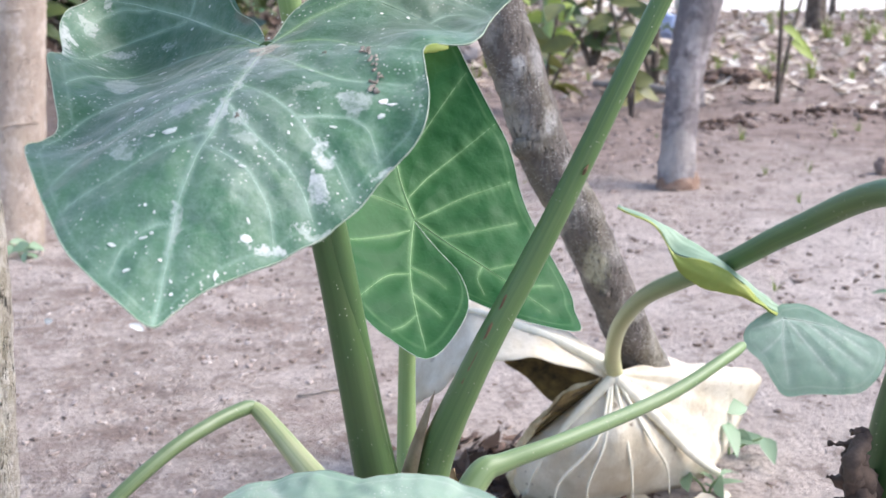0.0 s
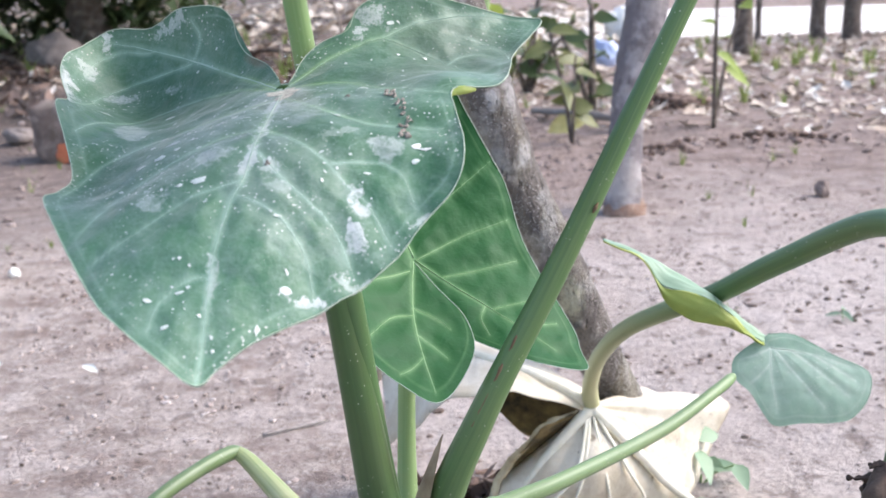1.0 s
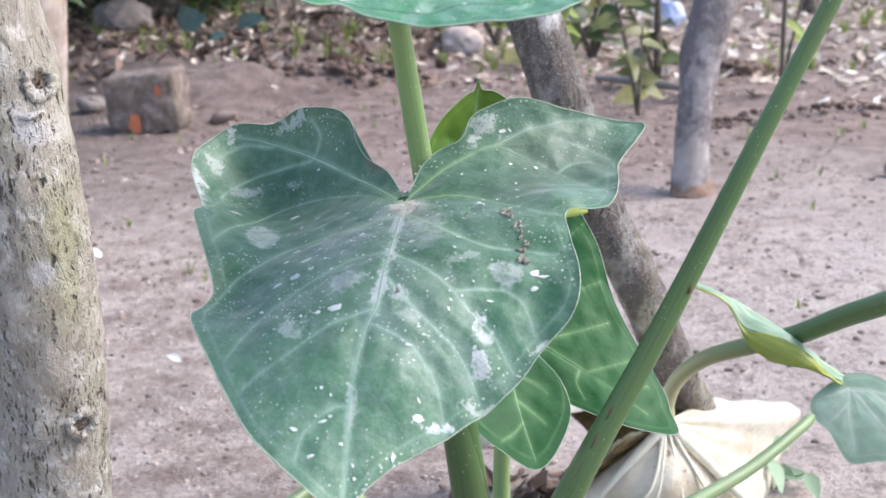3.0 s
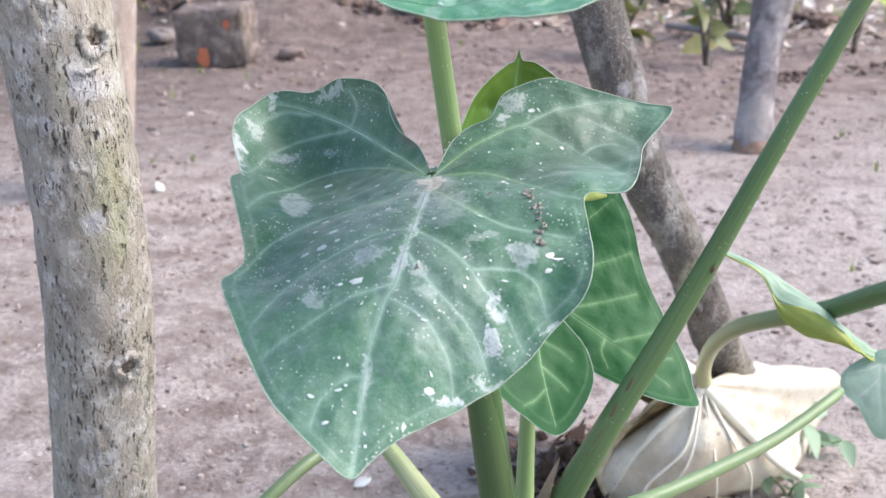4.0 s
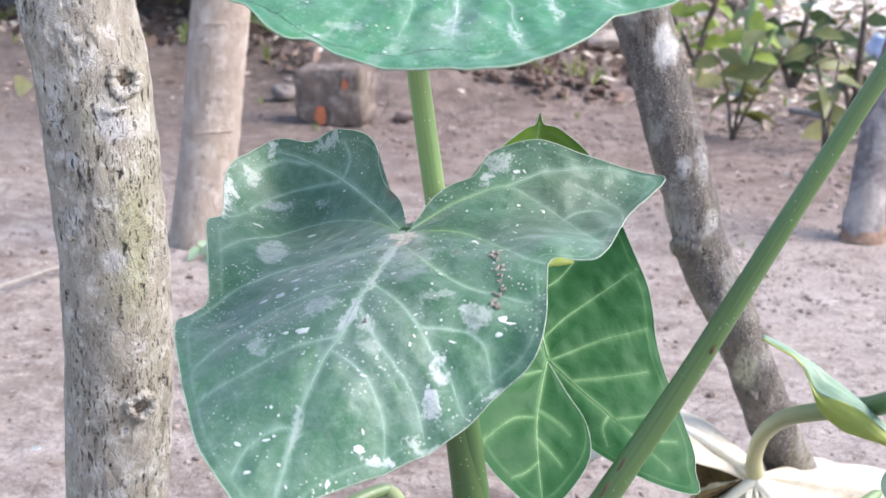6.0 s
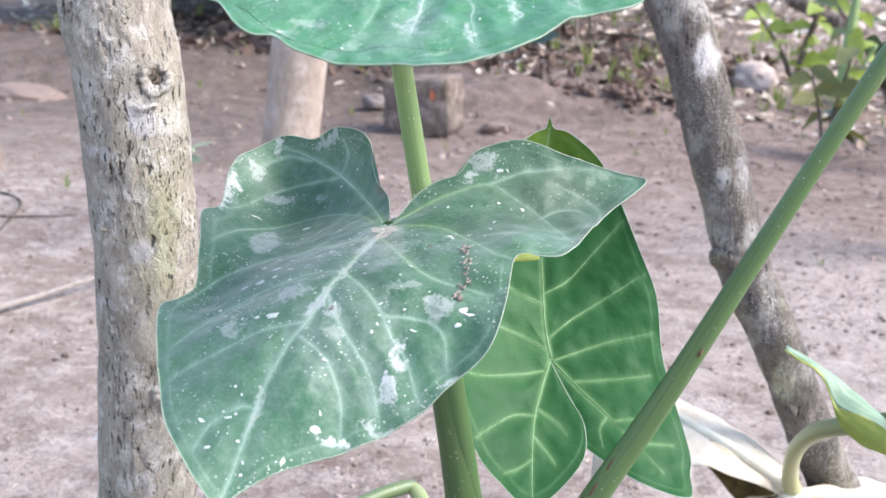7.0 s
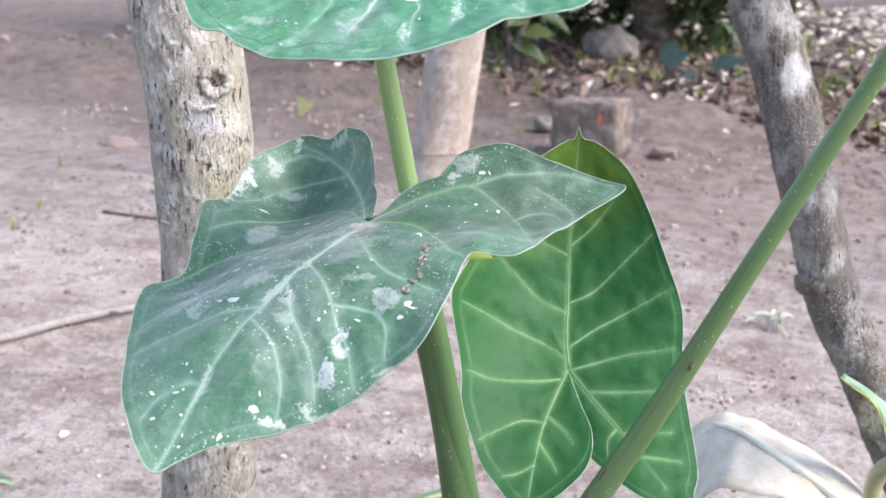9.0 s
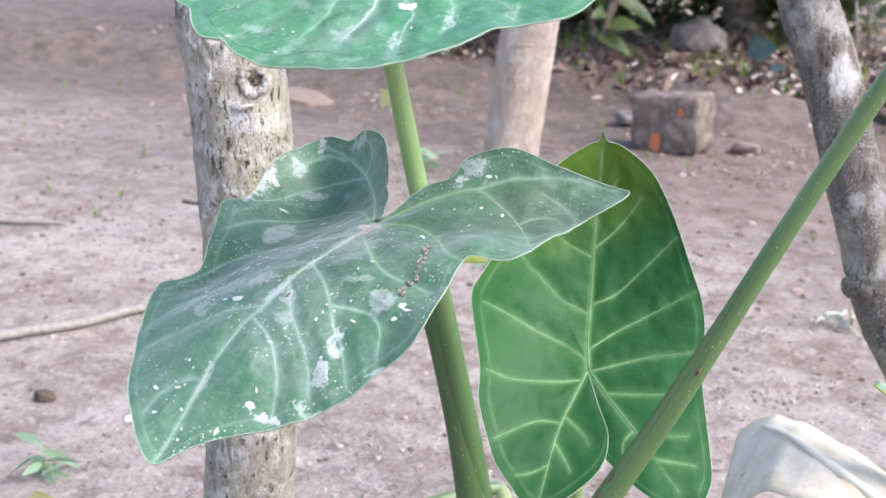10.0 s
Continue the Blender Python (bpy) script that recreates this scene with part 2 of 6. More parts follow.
def bark_material(name, dark, mid, pale, moss, moss_amount, crack_scale, crack=1.0, pale_scale=15.0, places=(), fleck=0.85):
    """places: lichen or bared wood: x, y, z, half sizes across and along in metres, colour, strength."""
    m = Mat(name, 0.88)
    long = m.stretch(1.0, 1.0, 0.3)
    grain = m.noise(55.0, 8.0, 0.7, long)
    fine = m.noise(190.0, 6.0, 0.7, m.stretch(1.0, 1.0, 0.6))
    c = m.mix(m.ramp(grain, 0.3, 0.7), dark, mid)
    c = m.mix(m.ramp(m.noise(pale_scale, 6.0, 0.65), 0.5, 0.62), c, pale)
    c = m.mix(m.math("MULTIPLY", m.ramp(m.noise(6.0, 4.0, 0.6, m.stretch(1.6, 1.6, 0.6)), 0.52, 0.66), moss_amount), c, moss)
    for x, y, z, wide, long_half, tint, strength in places:
        t = m.n.new("ShaderNodeMapping")
        t.vector_type = "TEXTURE"
        t.inputs["Location"].default_value = (x, y, z)
        t.inputs["Scale"].default_value = (wide, wide * 2.0, long_half)
        m.l.new(m.at, t.inputs[0])
        d = m.n.new("ShaderNodeVectorMath")
        d.operation = "LENGTH"
        m.l.new(t.outputs[0], d.inputs[0])
        ragged = m.math("ADD", d.outputs["Value"], m.math("MULTIPLY", m.math("SUBTRACT", m.noise(38.0, 7.0, 0.7), 0.5), 1.9))
        c = m.mix(m.math("MULTIPLY", m.ramp(ragged, 1.1, 0.6), strength), c, tint)
    c = m.mix(m.math("MULTIPLY", m.ramp(fine, 0.5, 0.7), 0.5), c, dark)
    warp = m.n.new("ShaderNodeTexNoise")
    warp.inputs["Scale"].default_value, warp.inputs["Detail"].default_value = 70.0, 5.0
    m.l.new(m.at, warp.inputs["Vector"])
    shift = m.n.new("ShaderNodeVectorMath")
    shift.operation = "MULTIPLY_ADD"
    shift.inputs[1].default_value, shift.inputs[2].default_value = (0.012, 0.012, 0.03), (-0.006, -0.006, -0.015)
    m.l.new(warp.outputs["Color"], shift.inputs[0])
    bent = m.n.new("ShaderNodeVectorMath")
    m.l.new(m.at, bent.inputs[0])
    m.l.new(shift.outputs[0], bent.inputs[1])
    slim = m.n.new("ShaderNodeMapping")
    slim.inputs["Scale"].default_value = (1.0, 1.0, 0.2)
    m.l.new(bent.outputs[0], slim.inputs[0])
    edge = m.ramp(m.cells(crack_scale * 1.4, m.stretch(1.0, 1.0, 0.5), "DISTANCE_TO_EDGE"), 0.06, 0.0)
    plates = m.math("MULTIPLY", edge, m.ramp(m.noise(17.0, 4.0), 0.42, 0.62))
    slot = m.math("MULTIPLY", m.ramp(m.cells(crack_scale * 2.4, slim.outputs[0]), 0.32, 0.14), m.ramp(m.noise(26.0, 5.0, 0.65), 0.49, 0.56))
    fine_slot = m.math("MULTIPLY", m.ramp(m.cells(crack_scale * 5.0, slim.outputs[0]), 0.34, 0.14), m.ramp(m.noise(16.0, 5.0, 0.65), 0.46, 0.56))
    slot = m.math("MAXIMUM", slot, m.math("MULTIPLY", fine_slot, 0.8))
    lines = m.math("MAXIMUM", m.math("MULTIPLY", plates, 0.16), slot)
    c = m.mix(m.math("MULTIPLY", lines, crack), c, (0.035, 0.03, 0.025))
    flecks = m.math("MULTIPLY", m.ramp(m.cells(240.0), 0.30, 0.16), m.ramp(m.noise(14.0, 5.0), 0.42, 0.56))
    c = m.mix(m.math("MULTIPLY", flecks, fleck), c, (0.66, 0.64, 0.60))
    m.color(c)
    m.bump(m.math("SUBTRACT", m.math("ADD", m.math("ADD", grain, m.math("MULTIPLY", fine, 0.6)), m.math("MULTIPLY", flecks, 0.4)), m.math("MULTIPLY", lines, 1.4)), 1.0, 0.008)
    return m.m


def soil_material():
    m = Mat("soil", 0.95)
    a, b, f = m.noise(0.8, 5.0, 0.6), m.noise(5.5, 9.0, 0.7), m.noise(70.0, 6.0, 0.7)
    c = m.mix(m.ramp(a, 0.38, 0.62), (0.36, 0.285, 0.24), (0.535, 0.45, 0.392))
    c = m.mix(m.math("MULTIPLY", m.ramp(b, 0.46, 0.62), 0.8), c, (0.65, 0.565, 0.51))
    c = m.mix(m.math("MULTIPLY", m.ramp(m.noise(2.6, 8.0, 0.75), 0.48, 0.62), 0.75), c, (0.26, 0.18, 0.145))
    sep = m.n.new("ShaderNodeSeparateXYZ")
    m.l.new(m.at, sep.inputs[0])
    # dry masks painted sunlight: the soil colour is made paler towards +x.
    dry = m.math("ADD", sep.outputs[0], m.math("MULTIPLY", m.math("SUBTRACT", m.noise(0.9, 7.0, 0.65), 0.5), 3.6))
    c = m.mix(m.math("MULTIPLY", m.ramp(dry, -0.3, 1.3), 0.65), c, (0.67, 0.59, 0.54))
    scuffs = m.math("MULTIPLY", m.ramp(m.noise(11.0, 9.0, 0.75, m.stretch(1.0, 0.8, 1.0)), 0.52, 0.60), 0.7)
    c = m.mix(scuffs, c, (0.20, 0.145, 0.118))
    c = m.mix(m.math("MULTIPLY", m.ramp(m.noise(17.0, 8.0, 0.7), 0.53, 0.61), 0.6), c, (0.64, 0.56, 0.50))
    depth = m.math("ADD", sep.outputs[1], m.math("MULTIPLY", m.math("SUBTRACT", m.noise(0.6, 6.0, 0.6), 0.5), 5.0))
    red = m.math("MULTIPLY", m.ramp(depth, 2.9, 5.2), 0.88)
    crumbly = m.ramp(m.noise(6.5, 9.0, 0.78), 0.42, 0.58)
    # Tree shade painted into the far soil: darker tones towards the west.
    west_shade = m.ramp(sep.outputs[0], -0.8, -3.0)
    c = m.mix(red, c, m.mix(crumbly, m.mix(west_shade, (0.155, 0.10, 0.078), (0.08, 0.056, 0.044)), m.mix(west_shade, (0.36, 0.262, 0.22), (0.20, 0.15, 0.126))))
    west = m.math("ADD", sep.outputs[0], m.math("MULTIPLY", m.math("SUBTRACT", m.noise(0.9, 5.0), 0.5), 2.0))
    # Darker colour over the western bank, bounded by depth and x.
    dark_bank = m.math("MULTIPLY", m.ramp(depth, 6.4, 7.6), m.math("MULTIPLY", m.ramp(west, -0.6, -1.8), m.ramp(west, -7.2, -6.0)))
    c = m.mix(dark_bank, c, m.mix(m.ramp(m.noise(12.0, 8.0, 0.7), 0.42, 0.65), (0.04, 0.029, 0.023), (0.15, 0.105, 0.085)))
    c = m.mix(m.math("MULTIPLY", m.ramp(f, 0.5, 0.64), 0.6), c, (0.22, 0.165, 0.14))
    grit = m.math("MULTIPLY", m.ramp(m.cells(120.0), 0.26, 0.16), m.ramp(m.noise(7.0, 5.0), 0.48, 0.6))
    c = m.mix(m.math("MULTIPLY", grit, 0.8), c, (0.66, 0.60, 0.55))
    m.color(c)
    m.bump(m.math("ADD", m.math("MULTIPLY", b, 1.8), m.math("ADD", m.math("ADD", f, m.math("MULTIPLY", grit, 0.8)), m.math("MULTIPLY", m.noise(20.0, 6.0, 0.7), 1.4))), 1.0, 0.022)
    return m.m


def plain_material(name, a, b, scale, rough=0.8, bump=0.3, share=0.0):
    m = Mat(name, rough)
    f = m.noise(scale, 6.0, 0.65)
    m.color(m.mix(m.ramp(f, 0.3, 0.7), a, b)).bump(f, bump, 0.004)
    if share:
        m.glow_through(b, share)
    return m.m


MAIN_FILMS = ((13, -129, 26, 13, 26, 0.5), (-100, -206, 9, 7, 18, 0.6), (-36, -197, 42, 6, 26, 0.95), (-132, -195, 4, 6, 0, 0.85), (-130, -129, 4, 18, -15, 0.7), (-81, -173, 6, 15, 29, 0.6), (-84, -125, 3, 11, -15, 0.5), (121, -24, 13, 12, 20, 0.5),
              (165, -56, 10, 12, 20, 0.5), (101, 97, 11, 10, 10, 0.55), (-85, 61, 8, 12, 12, 0.65), (-73, 53, 3, 6, 10, 0.7))
MAIN_FILMS += ((152, 84, 10, 8, 10, 0.9), (176, 83, 9, 5, 10, 0.9), (143, 77, 10, 2, 40, 0.6), (227, 56, 3, 12, 20, 0.85), (134, 21, 6, 6, 0, 0.6), (151, 28, 7, 9, 0, 0.4), (44, 2, 20, 5, 4, 0.85), (82, 5, 24, 4, 2, 0.8), (125, 5, 20, 5, 0, 0.8), (92, 61, 5, 15, 20, 0.3))
MAIN_FILMS += ((54, 26, 26, 19, 0, 0.3), (230, -3, 17, 4.5, 5, 0.42), (154, 133, 12, 4, -50, 0.5), (207, 82, 4, 13, 22, 0.5), (16, 0, 20, 24, 0, 0.35), (60, -30, 40, 40, 0, 0.1), (150, 40, 60, 40, 20, 0.12))
TOP_FILMS = ((126, 88, 26, 3.5, 16, 0.6), (145, 137, 22, 3, 30, 0.55), (95, 150, 26, 2.5, 25, 0.5), (150, 92, 5, 14, 0, 0.5), (60, 188, 14, 2, 30, 0.4), (170, 20, 6, 12, 0, 0.3), (188, 10, 4, 22, 70, 0.25), (120, 30, 5, 8, 0, 0.25), (185, 120, 3, 14, 40, 0.25),
              (150, 90, 40, 30, 0, 0.14), (190, 60, 6, 26, 80, 0.2))


def dry_leaf_material():
    m = Mat("dry_leaf", 0.8)
    f = m.noise(26.0, 7.0, 0.7)
    c = m.mix(m.ramp(f, 0.3, 0.7), (0.62, 0.56, 0.44), (0.83, 0.79, 0.69))
    c = m.mix(m.math("MULTIPLY", m.ramp(m.noise(9.0, 6.0, 0.65), 0.50, 0.62), 0.6), c, (0.50, 0.42, 0.29))
    c = m.mix(m.math("MULTIPLY", m.ramp(m.noise(48.0, 3.0), 0.66, 0.72), 0.8), c, (0.16, 0.12, 0.08))
    m.color(c).bump(m.math("ADD", f, m.noise(110.0, 5.0)), 0.6, 0.004)
    return m.glow_through((0.74, 0.68, 0.52), 0.28).m


# First two soft patches mix dust with the right lobe's shade, painted in.
LEAF_DUSTY = leaf_material("dusty_leaf", (0.026, 0.104, 0.048), (0.048, 0.150, 0.074), (0.27, 0.36, 0.31), 0.5, (0.06, 0.22, 0.04), 0.10, 0.48, specks=0.8, shine=0.5, sheen=0.22, films=MAIN_FILMS, rib_color=(0.33, 0.47, 0.37), rib_haze=0.8, rib_near=(0.22, 0.38, 0.12), swell=0.6, stains_and_shade=((-75, 135, 52, 60, 15, 0.5, (0.075, 0.10, 0.075)), (-20, 95, 30, 45, 0, 0.35, (0.075, 0.10, 0.075)), (-60, -36, 18, 5, 45, 0.75, (0.15, 0.12, 0.07)), (26, 8, 30, 26, 0, 0.35, (0.30, 0.28, 0.21))))
LEAF_FRESH = leaf_material("fresh_leaf", (0.011, 0.070, 0.019), (0.018, 0.098, 0.024), (0.08, 0.20, 0.10), 0.05, (0.08, 0.28, 0.02), 0.10, 0.52, 0.0, tip=((0.17, 0.26, 0.02), 0.13, 0.34, 0.30), rib_color=(0.20, 0.36, 0.16), rib_haze=0.65, swell=0.4, shine=0.2)
LEAF_TOP = leaf_material("glossy_leaf", (0.026, 0.150, 0.058), (0.062, 0.235, 0.105), (0.32, 0.48, 0.39), 0.42, (0.10, 0.36, 0.06), 0.20, 0.32, films=TOP_FILMS, rib_color=(0.36, 0.54, 0.42), rib_haze=0.6, swell=0.6)
VEIN = plain_material("pale_vein", (0.24, 0.40, 0.18), (0.34, 0.49, 0.26), 60.0, 0.5, 0.1)
VEIN_GROOVE_SHADE = plain_material("vein_groove_shade", (0.03, 0.11, 0.05), (0.05, 0.15, 0.07), 60.0, 0.5, 0.1)
VEIN_DUSTY = plain_material("dusty_vein", (0.27, 0.40, 0.29), (0.44, 0.55, 0.45), 45.0, 0.6, 0.1)
PETIOLE = petiole_material("petiole_green", (0.040, 0.085, 0.026), (0.058, 0.115, 0.034), (0.16, 0.13, 0.07), 0.3)
PETIOLE_LIGHT = petiole_material("petiole_light", (0.19, 0.30, 0.11), (0.24, 0.345, 0.14), (0.30, 0.36, 0.18), 0.3)
# Turns darker green from 0.95 m down to 0.80 m.
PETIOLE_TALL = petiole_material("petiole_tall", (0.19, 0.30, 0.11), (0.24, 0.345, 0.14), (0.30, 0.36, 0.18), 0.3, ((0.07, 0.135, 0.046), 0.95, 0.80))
PETIOLE_PALE = petiole_material("petiole_pale", (0.20, 0.27, 0.10), (0.40, 0.42, 0.21), (0.55, 0.5, 0.3), 0.5)
SHEATH = plain_material("dry_sheath", (0.28, 0.18, 0.11), (0.50, 0.38, 0.25), 30.0, 0.8, 0.4)
DRY = dry_leaf_material()
# Brown underside; its near-black tone is the hollow's shade put into the colour.
DRY_UNDER_SHADED = plain_material("dry_leaf_underside_shaded", (0.018, 0.013, 0.008), (0.24, 0.17, 0.06), 34.0, 0.8, 0.5)
DRY_RIM = plain_material("dry_leaf_rim", (0.30, 0.23, 0.12), (0.68, 0.62, 0.44), 24.0, 0.8, 0.5)
DRY_VEIN = plain_material("dry_vein", (0.62, 0.59, 0.46), (0.76, 0.73, 0.62), 40.0, 0.7, 0.2)
LICHEN, ALGAE, BARED = (0.62, 0.61, 0.62), (0.36, 0.36, 0.21), (0.66, 0.645, 0.63)
BARK_GREY = bark_material("grey_bark", (0.27, 0.235, 0.19), (0.51, 0.465, 0.40), (0.62, 0.59, 0.545), (0.34, 0.35, 0.18), 0.25, 46.0, 0.9, 30.0,
                          ((-0.345, 0.31, 0.80, 0.022, 0.11, ALGAE, 0.65), (-0.345, 0.31, 0.55, 0.016, 0.06, ALGAE, 0.4), (-0.364, 0.30, 0.95, 0.020, 0.024, LICHEN, 0.8), (-0.37, 0.30, 0.785, 0.018, 0.020, LICHEN, 0.7),
                           (-0.41, 0.30, 0.908, 0.008, 0.014, LICHEN, 0.8), (-0.375, 0.30, 0.70, 0.010, 0.014, LICHEN, 0.5)), 0.5)
BARK_DARK = bark_material("dark_bark", (0.085, 0.072, 0.064), (0.205, 0.178, 0.156), (0.36, 0.34, 0.315), (0.30, 0.27, 0.15), 0.35, 50.0, 0.5, 11.0,
                          ((0.215, 1.03, 1.006, 0.026, 0.038, BARED, 0.75), (0.29, 1.05, 0.83, 0.016, 0.05, BARED, 0.35), (0.256, 1.05, 0.811, 0.012, 0.02, BARED, 0.5), (0.385, 1.07, 0.45, 0.03, 0.05, (0.52, 0.50, 0.36), 0.7), (0.31, 1.05, 0.72, 0.015, 0.03, BARED, 0.5)))
BARK_PALE = bark_material("pale_bark", (0.36, 0.285, 0.23), (0.48, 0.395, 0.335), (0.55, 0.475, 0.42), (0.4, 0.33, 0.22), 0.2, 60.0, 0.3)
BARK_TAN = bark_material("tan_bark", (0.20, 0.15, 0.125), (0.33, 0.265, 0.225), (0.44, 0.38, 0.34), (0.3, 0.25, 0.18), 0.2, 60.0, 0.4)
BARK_RED = bark_material("reddish_bark", (0.22, 0.13, 0.09), (0.34, 0.21, 0.15), (0.42, 0.30, 0.24), (0.3, 0.2, 0.13), 0.2, 60.0, 0.4)
BARK_PURPLE = bark_material("violet_bark", (0.13, 0.11, 0.115), (0.25, 0.22, 0.228), (0.45, 0.41, 0.41), (0.2, 0.17, 0.15), 0.2, 60.0, 0.4, 9.0,
                            ((0.79, 3.97, 0.14, 0.10, 0.11, (0.50, 0.45, 0.42), 0.75), (0.85, 4.0, 0.62, 0.05, 0.06, (0.50, 0.46, 0.45), 0.6), (0.83, 4.0, 0.40, 0.03, 0.05, (0.46, 0.42, 0.41), 0.5)))
SOIL = soil_material()
BLOCK = bark_material("weathered_block", (0.13, 0.095, 0.078), (0.23, 0.175, 0.148), (0.33, 0.265, 0.23), (0.13, 0.12, 0.06), 0.4, 40.0, 0.3)
ORANGE = plain_material("red_brick_face", (0.44, 0.13, 0.06), (0.56, 0.18, 0.09), 40.0, 0.9, 0.4)
WHITE = plain_material("white_residue", (0.62, 0.62, 0.58), (0.78, 0.78, 0.74), 60.0, 0.8, 0.3)


def island_material(name, a, b, c, rough=0.85, share=0.0):
    """For joined small pieces: each island takes its own tone."""
    m = Mat(name, rough)
    g = m.n.new("ShaderNodeNewGeometry").outputs["Random Per Island"]
    col = m.mix(m.ramp(g, 0.0, 0.6), a, b)
    col = m.mix(m.ramp(g, 0.75, 1.0), col, c)
    m.color(m.mix(m.math("MULTIPLY", m.noise(40.0, 4.0), 0.35), col, a))
    if share:
        m.glow_through(b, share)
    return m.m


ROAD = plain_material("pale_road_dirt", (0.62, 0.56, 0.50), (0.78, 0.73, 0.67), 1.2, 0.95, 0.2)
GRIT = island_material("grit", (0.14, 0.105, 0.085), (0.40, 0.33, 0.295), (0.55, 0.49, 0.45))
CLOD = island_material("clods", (0.17, 0.125, 0.105), (0.29, 0.225, 0.195), (0.40, 0.33, 0.295), 0.95)
CRUMBLE = island_material("brown_crumble", (0.11, 0.078, 0.062), (0.20, 0.15, 0.125), (0.30, 0.235, 0.20), 0.95)
CLOD_DARK = island_material("dark_clods", (0.07, 0.045, 0.035), (0.16, 0.105, 0.08), (0.26, 0.18, 0.145), 0.95)
LITTER = island_material("dry_litter", (0.30, 0.22, 0.16), (0.60, 0.52, 0.43), (0.82, 0.78, 0.70), 0.8)
LITTER_GREY = island_material("withered_weed", (0.26, 0.29, 0.23), (0.40, 0.42, 0.36), (0.52, 0.52, 0.46), 0.7, 0.2)
THICKET = island_material("thicket_leaf", (0.035, 0.06, 0.025), (0.07, 0.11, 0.04), (0.16, 0.18, 0.07), 0.6, 0.2)
GRASS = island_material("grass", (0.12, 0.17, 0.04), (0.24, 0.30, 0.08), (0.40, 0.38, 0.15), 0.6, 0.3)
WEED = island_material("weed_leaf", (0.15, 0.24, 0.13), (0.26, 0.37, 0.24), (0.32, 0.42, 0.28), 0.5, 0.25)
SHRUB = plain_material("shrub_leaf_light", (0.16, 0.24, 0.04), (0.32, 0.40, 0.08), 9.0, 0.5, 0.2, 0.35)
SHRUB_OLIVE = plain_material("shrub_leaf_olive", (0.07, 0.095, 0.028), (0.20, 0.20, 0.06), 7.0, 0.45, 0.2, 0.25)
SHRUB_DARK = plain_material("shrub_leaf_dark", (0.03, 0.07, 0.025), (0.11, 0.135, 0.04), 6.0, 0.45, 0.2, 0.2)
BLUE_GREEN = plain_material("dull_blue_green_leaf", (0.05, 0.10, 0.085), (0.10, 0.16, 0.14), 8.0, 0.5, 0.2, 0.1)
YELLOW_LEAF = plain_material("yellow_leaf", (0.42, 0.38, 0.12), (0.62, 0.56, 0.26), 20.0, 0.6, 0.3, 0.2)
HOLLOW = plain_material("dark_earth", (0.045, 0.035, 0.028), (0.12, 0.09, 0.07), 30.0, 0.95, 0.5)
BARK_BROWN = bark_material("brown_bark", (0.07, 0.052, 0.042), (0.15, 0.115, 0.09), (0.25, 0.20, 0.165), (0.12, 0.11, 0.05), 0.2, 50.0, 0.4)
STONE = plain_material("grey_stone", (0.12, 0.10, 0.09), (0.26, 0.22, 0.20), 14.0, 0.9, 0.5)
STONE_PALE = plain_material("pale_stone", (0.30, 0.235, 0.205), (0.50, 0.42, 0.37), 12.0, 0.9, 0.5)
BLUE = plain_material("blue_plastic", (0.38, 0.45, 0.66), (0.55, 0.62, 0.78), 12.0, 0.35, 0.3)
GREEN_PLASTIC = plain_material("green_plastic", (0.10, 0.45, 0.22), (0.2, 0.6, 0.35), 12.0, 0.35, 0.3)
DEADWOOD = plain_material("dead_wood", (0.17, 0.148, 0.13), (0.34, 0.305, 0.28), 45.0, 0.85, 0.5)
CRUMB = plain_material("brown_crumbs", (0.13, 0.105, 0.085), (0.46, 0.40, 0.34), 120.0, 0.9, 0.5)
TAN_DIRT = plain_material("tan_dirt", (0.34, 0.30, 0.23), (0.74, 0.68, 0.57), 260.0, 0.9, 0.6)
MARGIN = plain_material("leaf_margin", (0.24, 0.32, 0.22), (0.42, 0.47, 0.38), 80.0, 0.6, 0.1)
LOBE_TOP = plain_material("lobe_upper_side", (0.20, 0.32, 0.21), (0.32, 0.44, 0.31), 26.0, 0.5, 0.2, 0.2)
TAIL = plain_material("yellow_green_leaf", (0.26, 0.35, 0.07), (0.46, 0.49, 0.13), 30.0, 0.5, 0.3, 0.3)
HUSK = plain_material("rotten_husk", (0.035, 0.022, 0.018), (0.11, 0.075, 0.055), 60.0, 0.9, 0.6)
SCRATCH = plain_material("brown_scratch", (0.10, 0.055, 0.03), (0.20, 0.13, 0.07), 90.0, 0.8, 0.4)
SPECK = plain_material("dried_specks", (0.44, 0.50, 0.45), (0.64, 0.67, 0.62), 60.0, 0.8, 0.2)
VEIN_BRIGHT = plain_material("bright_vein", (0.36, 0.50, 0.36), (0.52, 0.62, 0.50), 60.0, 0.5, 0.1)
VEIN_PALE = plain_material("whitish_vein", (0.40, 0.50, 0.38), (0.52, 0.60, 0.48), 60.0, 0.5, 0.1)
PETIOLE_MID = petiole_material("petiole_mid", (0.082, 0.155, 0.055), (0.12, 0.20, 0.072), (0.20, 0.17, 0.09), 0.25)
PETIOLE_FADING = petiole_material("petiole_fading", (0.062, 0.125, 0.042), (0.088, 0.165, 0.054), (0.16, 0.16, 0.07), 0.3, ((0.42, 0.42, 0.22), 0.60, 0.34))
PETIOLE_THIN = petiole_material("petiole_thin", (0.14, 0.22, 0.095), (0.21, 0.29, 0.135), (0.30, 0.30, 0.18), 0.4)
PETIOLE_OLD = petiole_material("petiole_old", (0.085, 0.14, 0.058), (0.15, 0.21, 0.095), (0.40, 0.42, 0.32), 0.5)
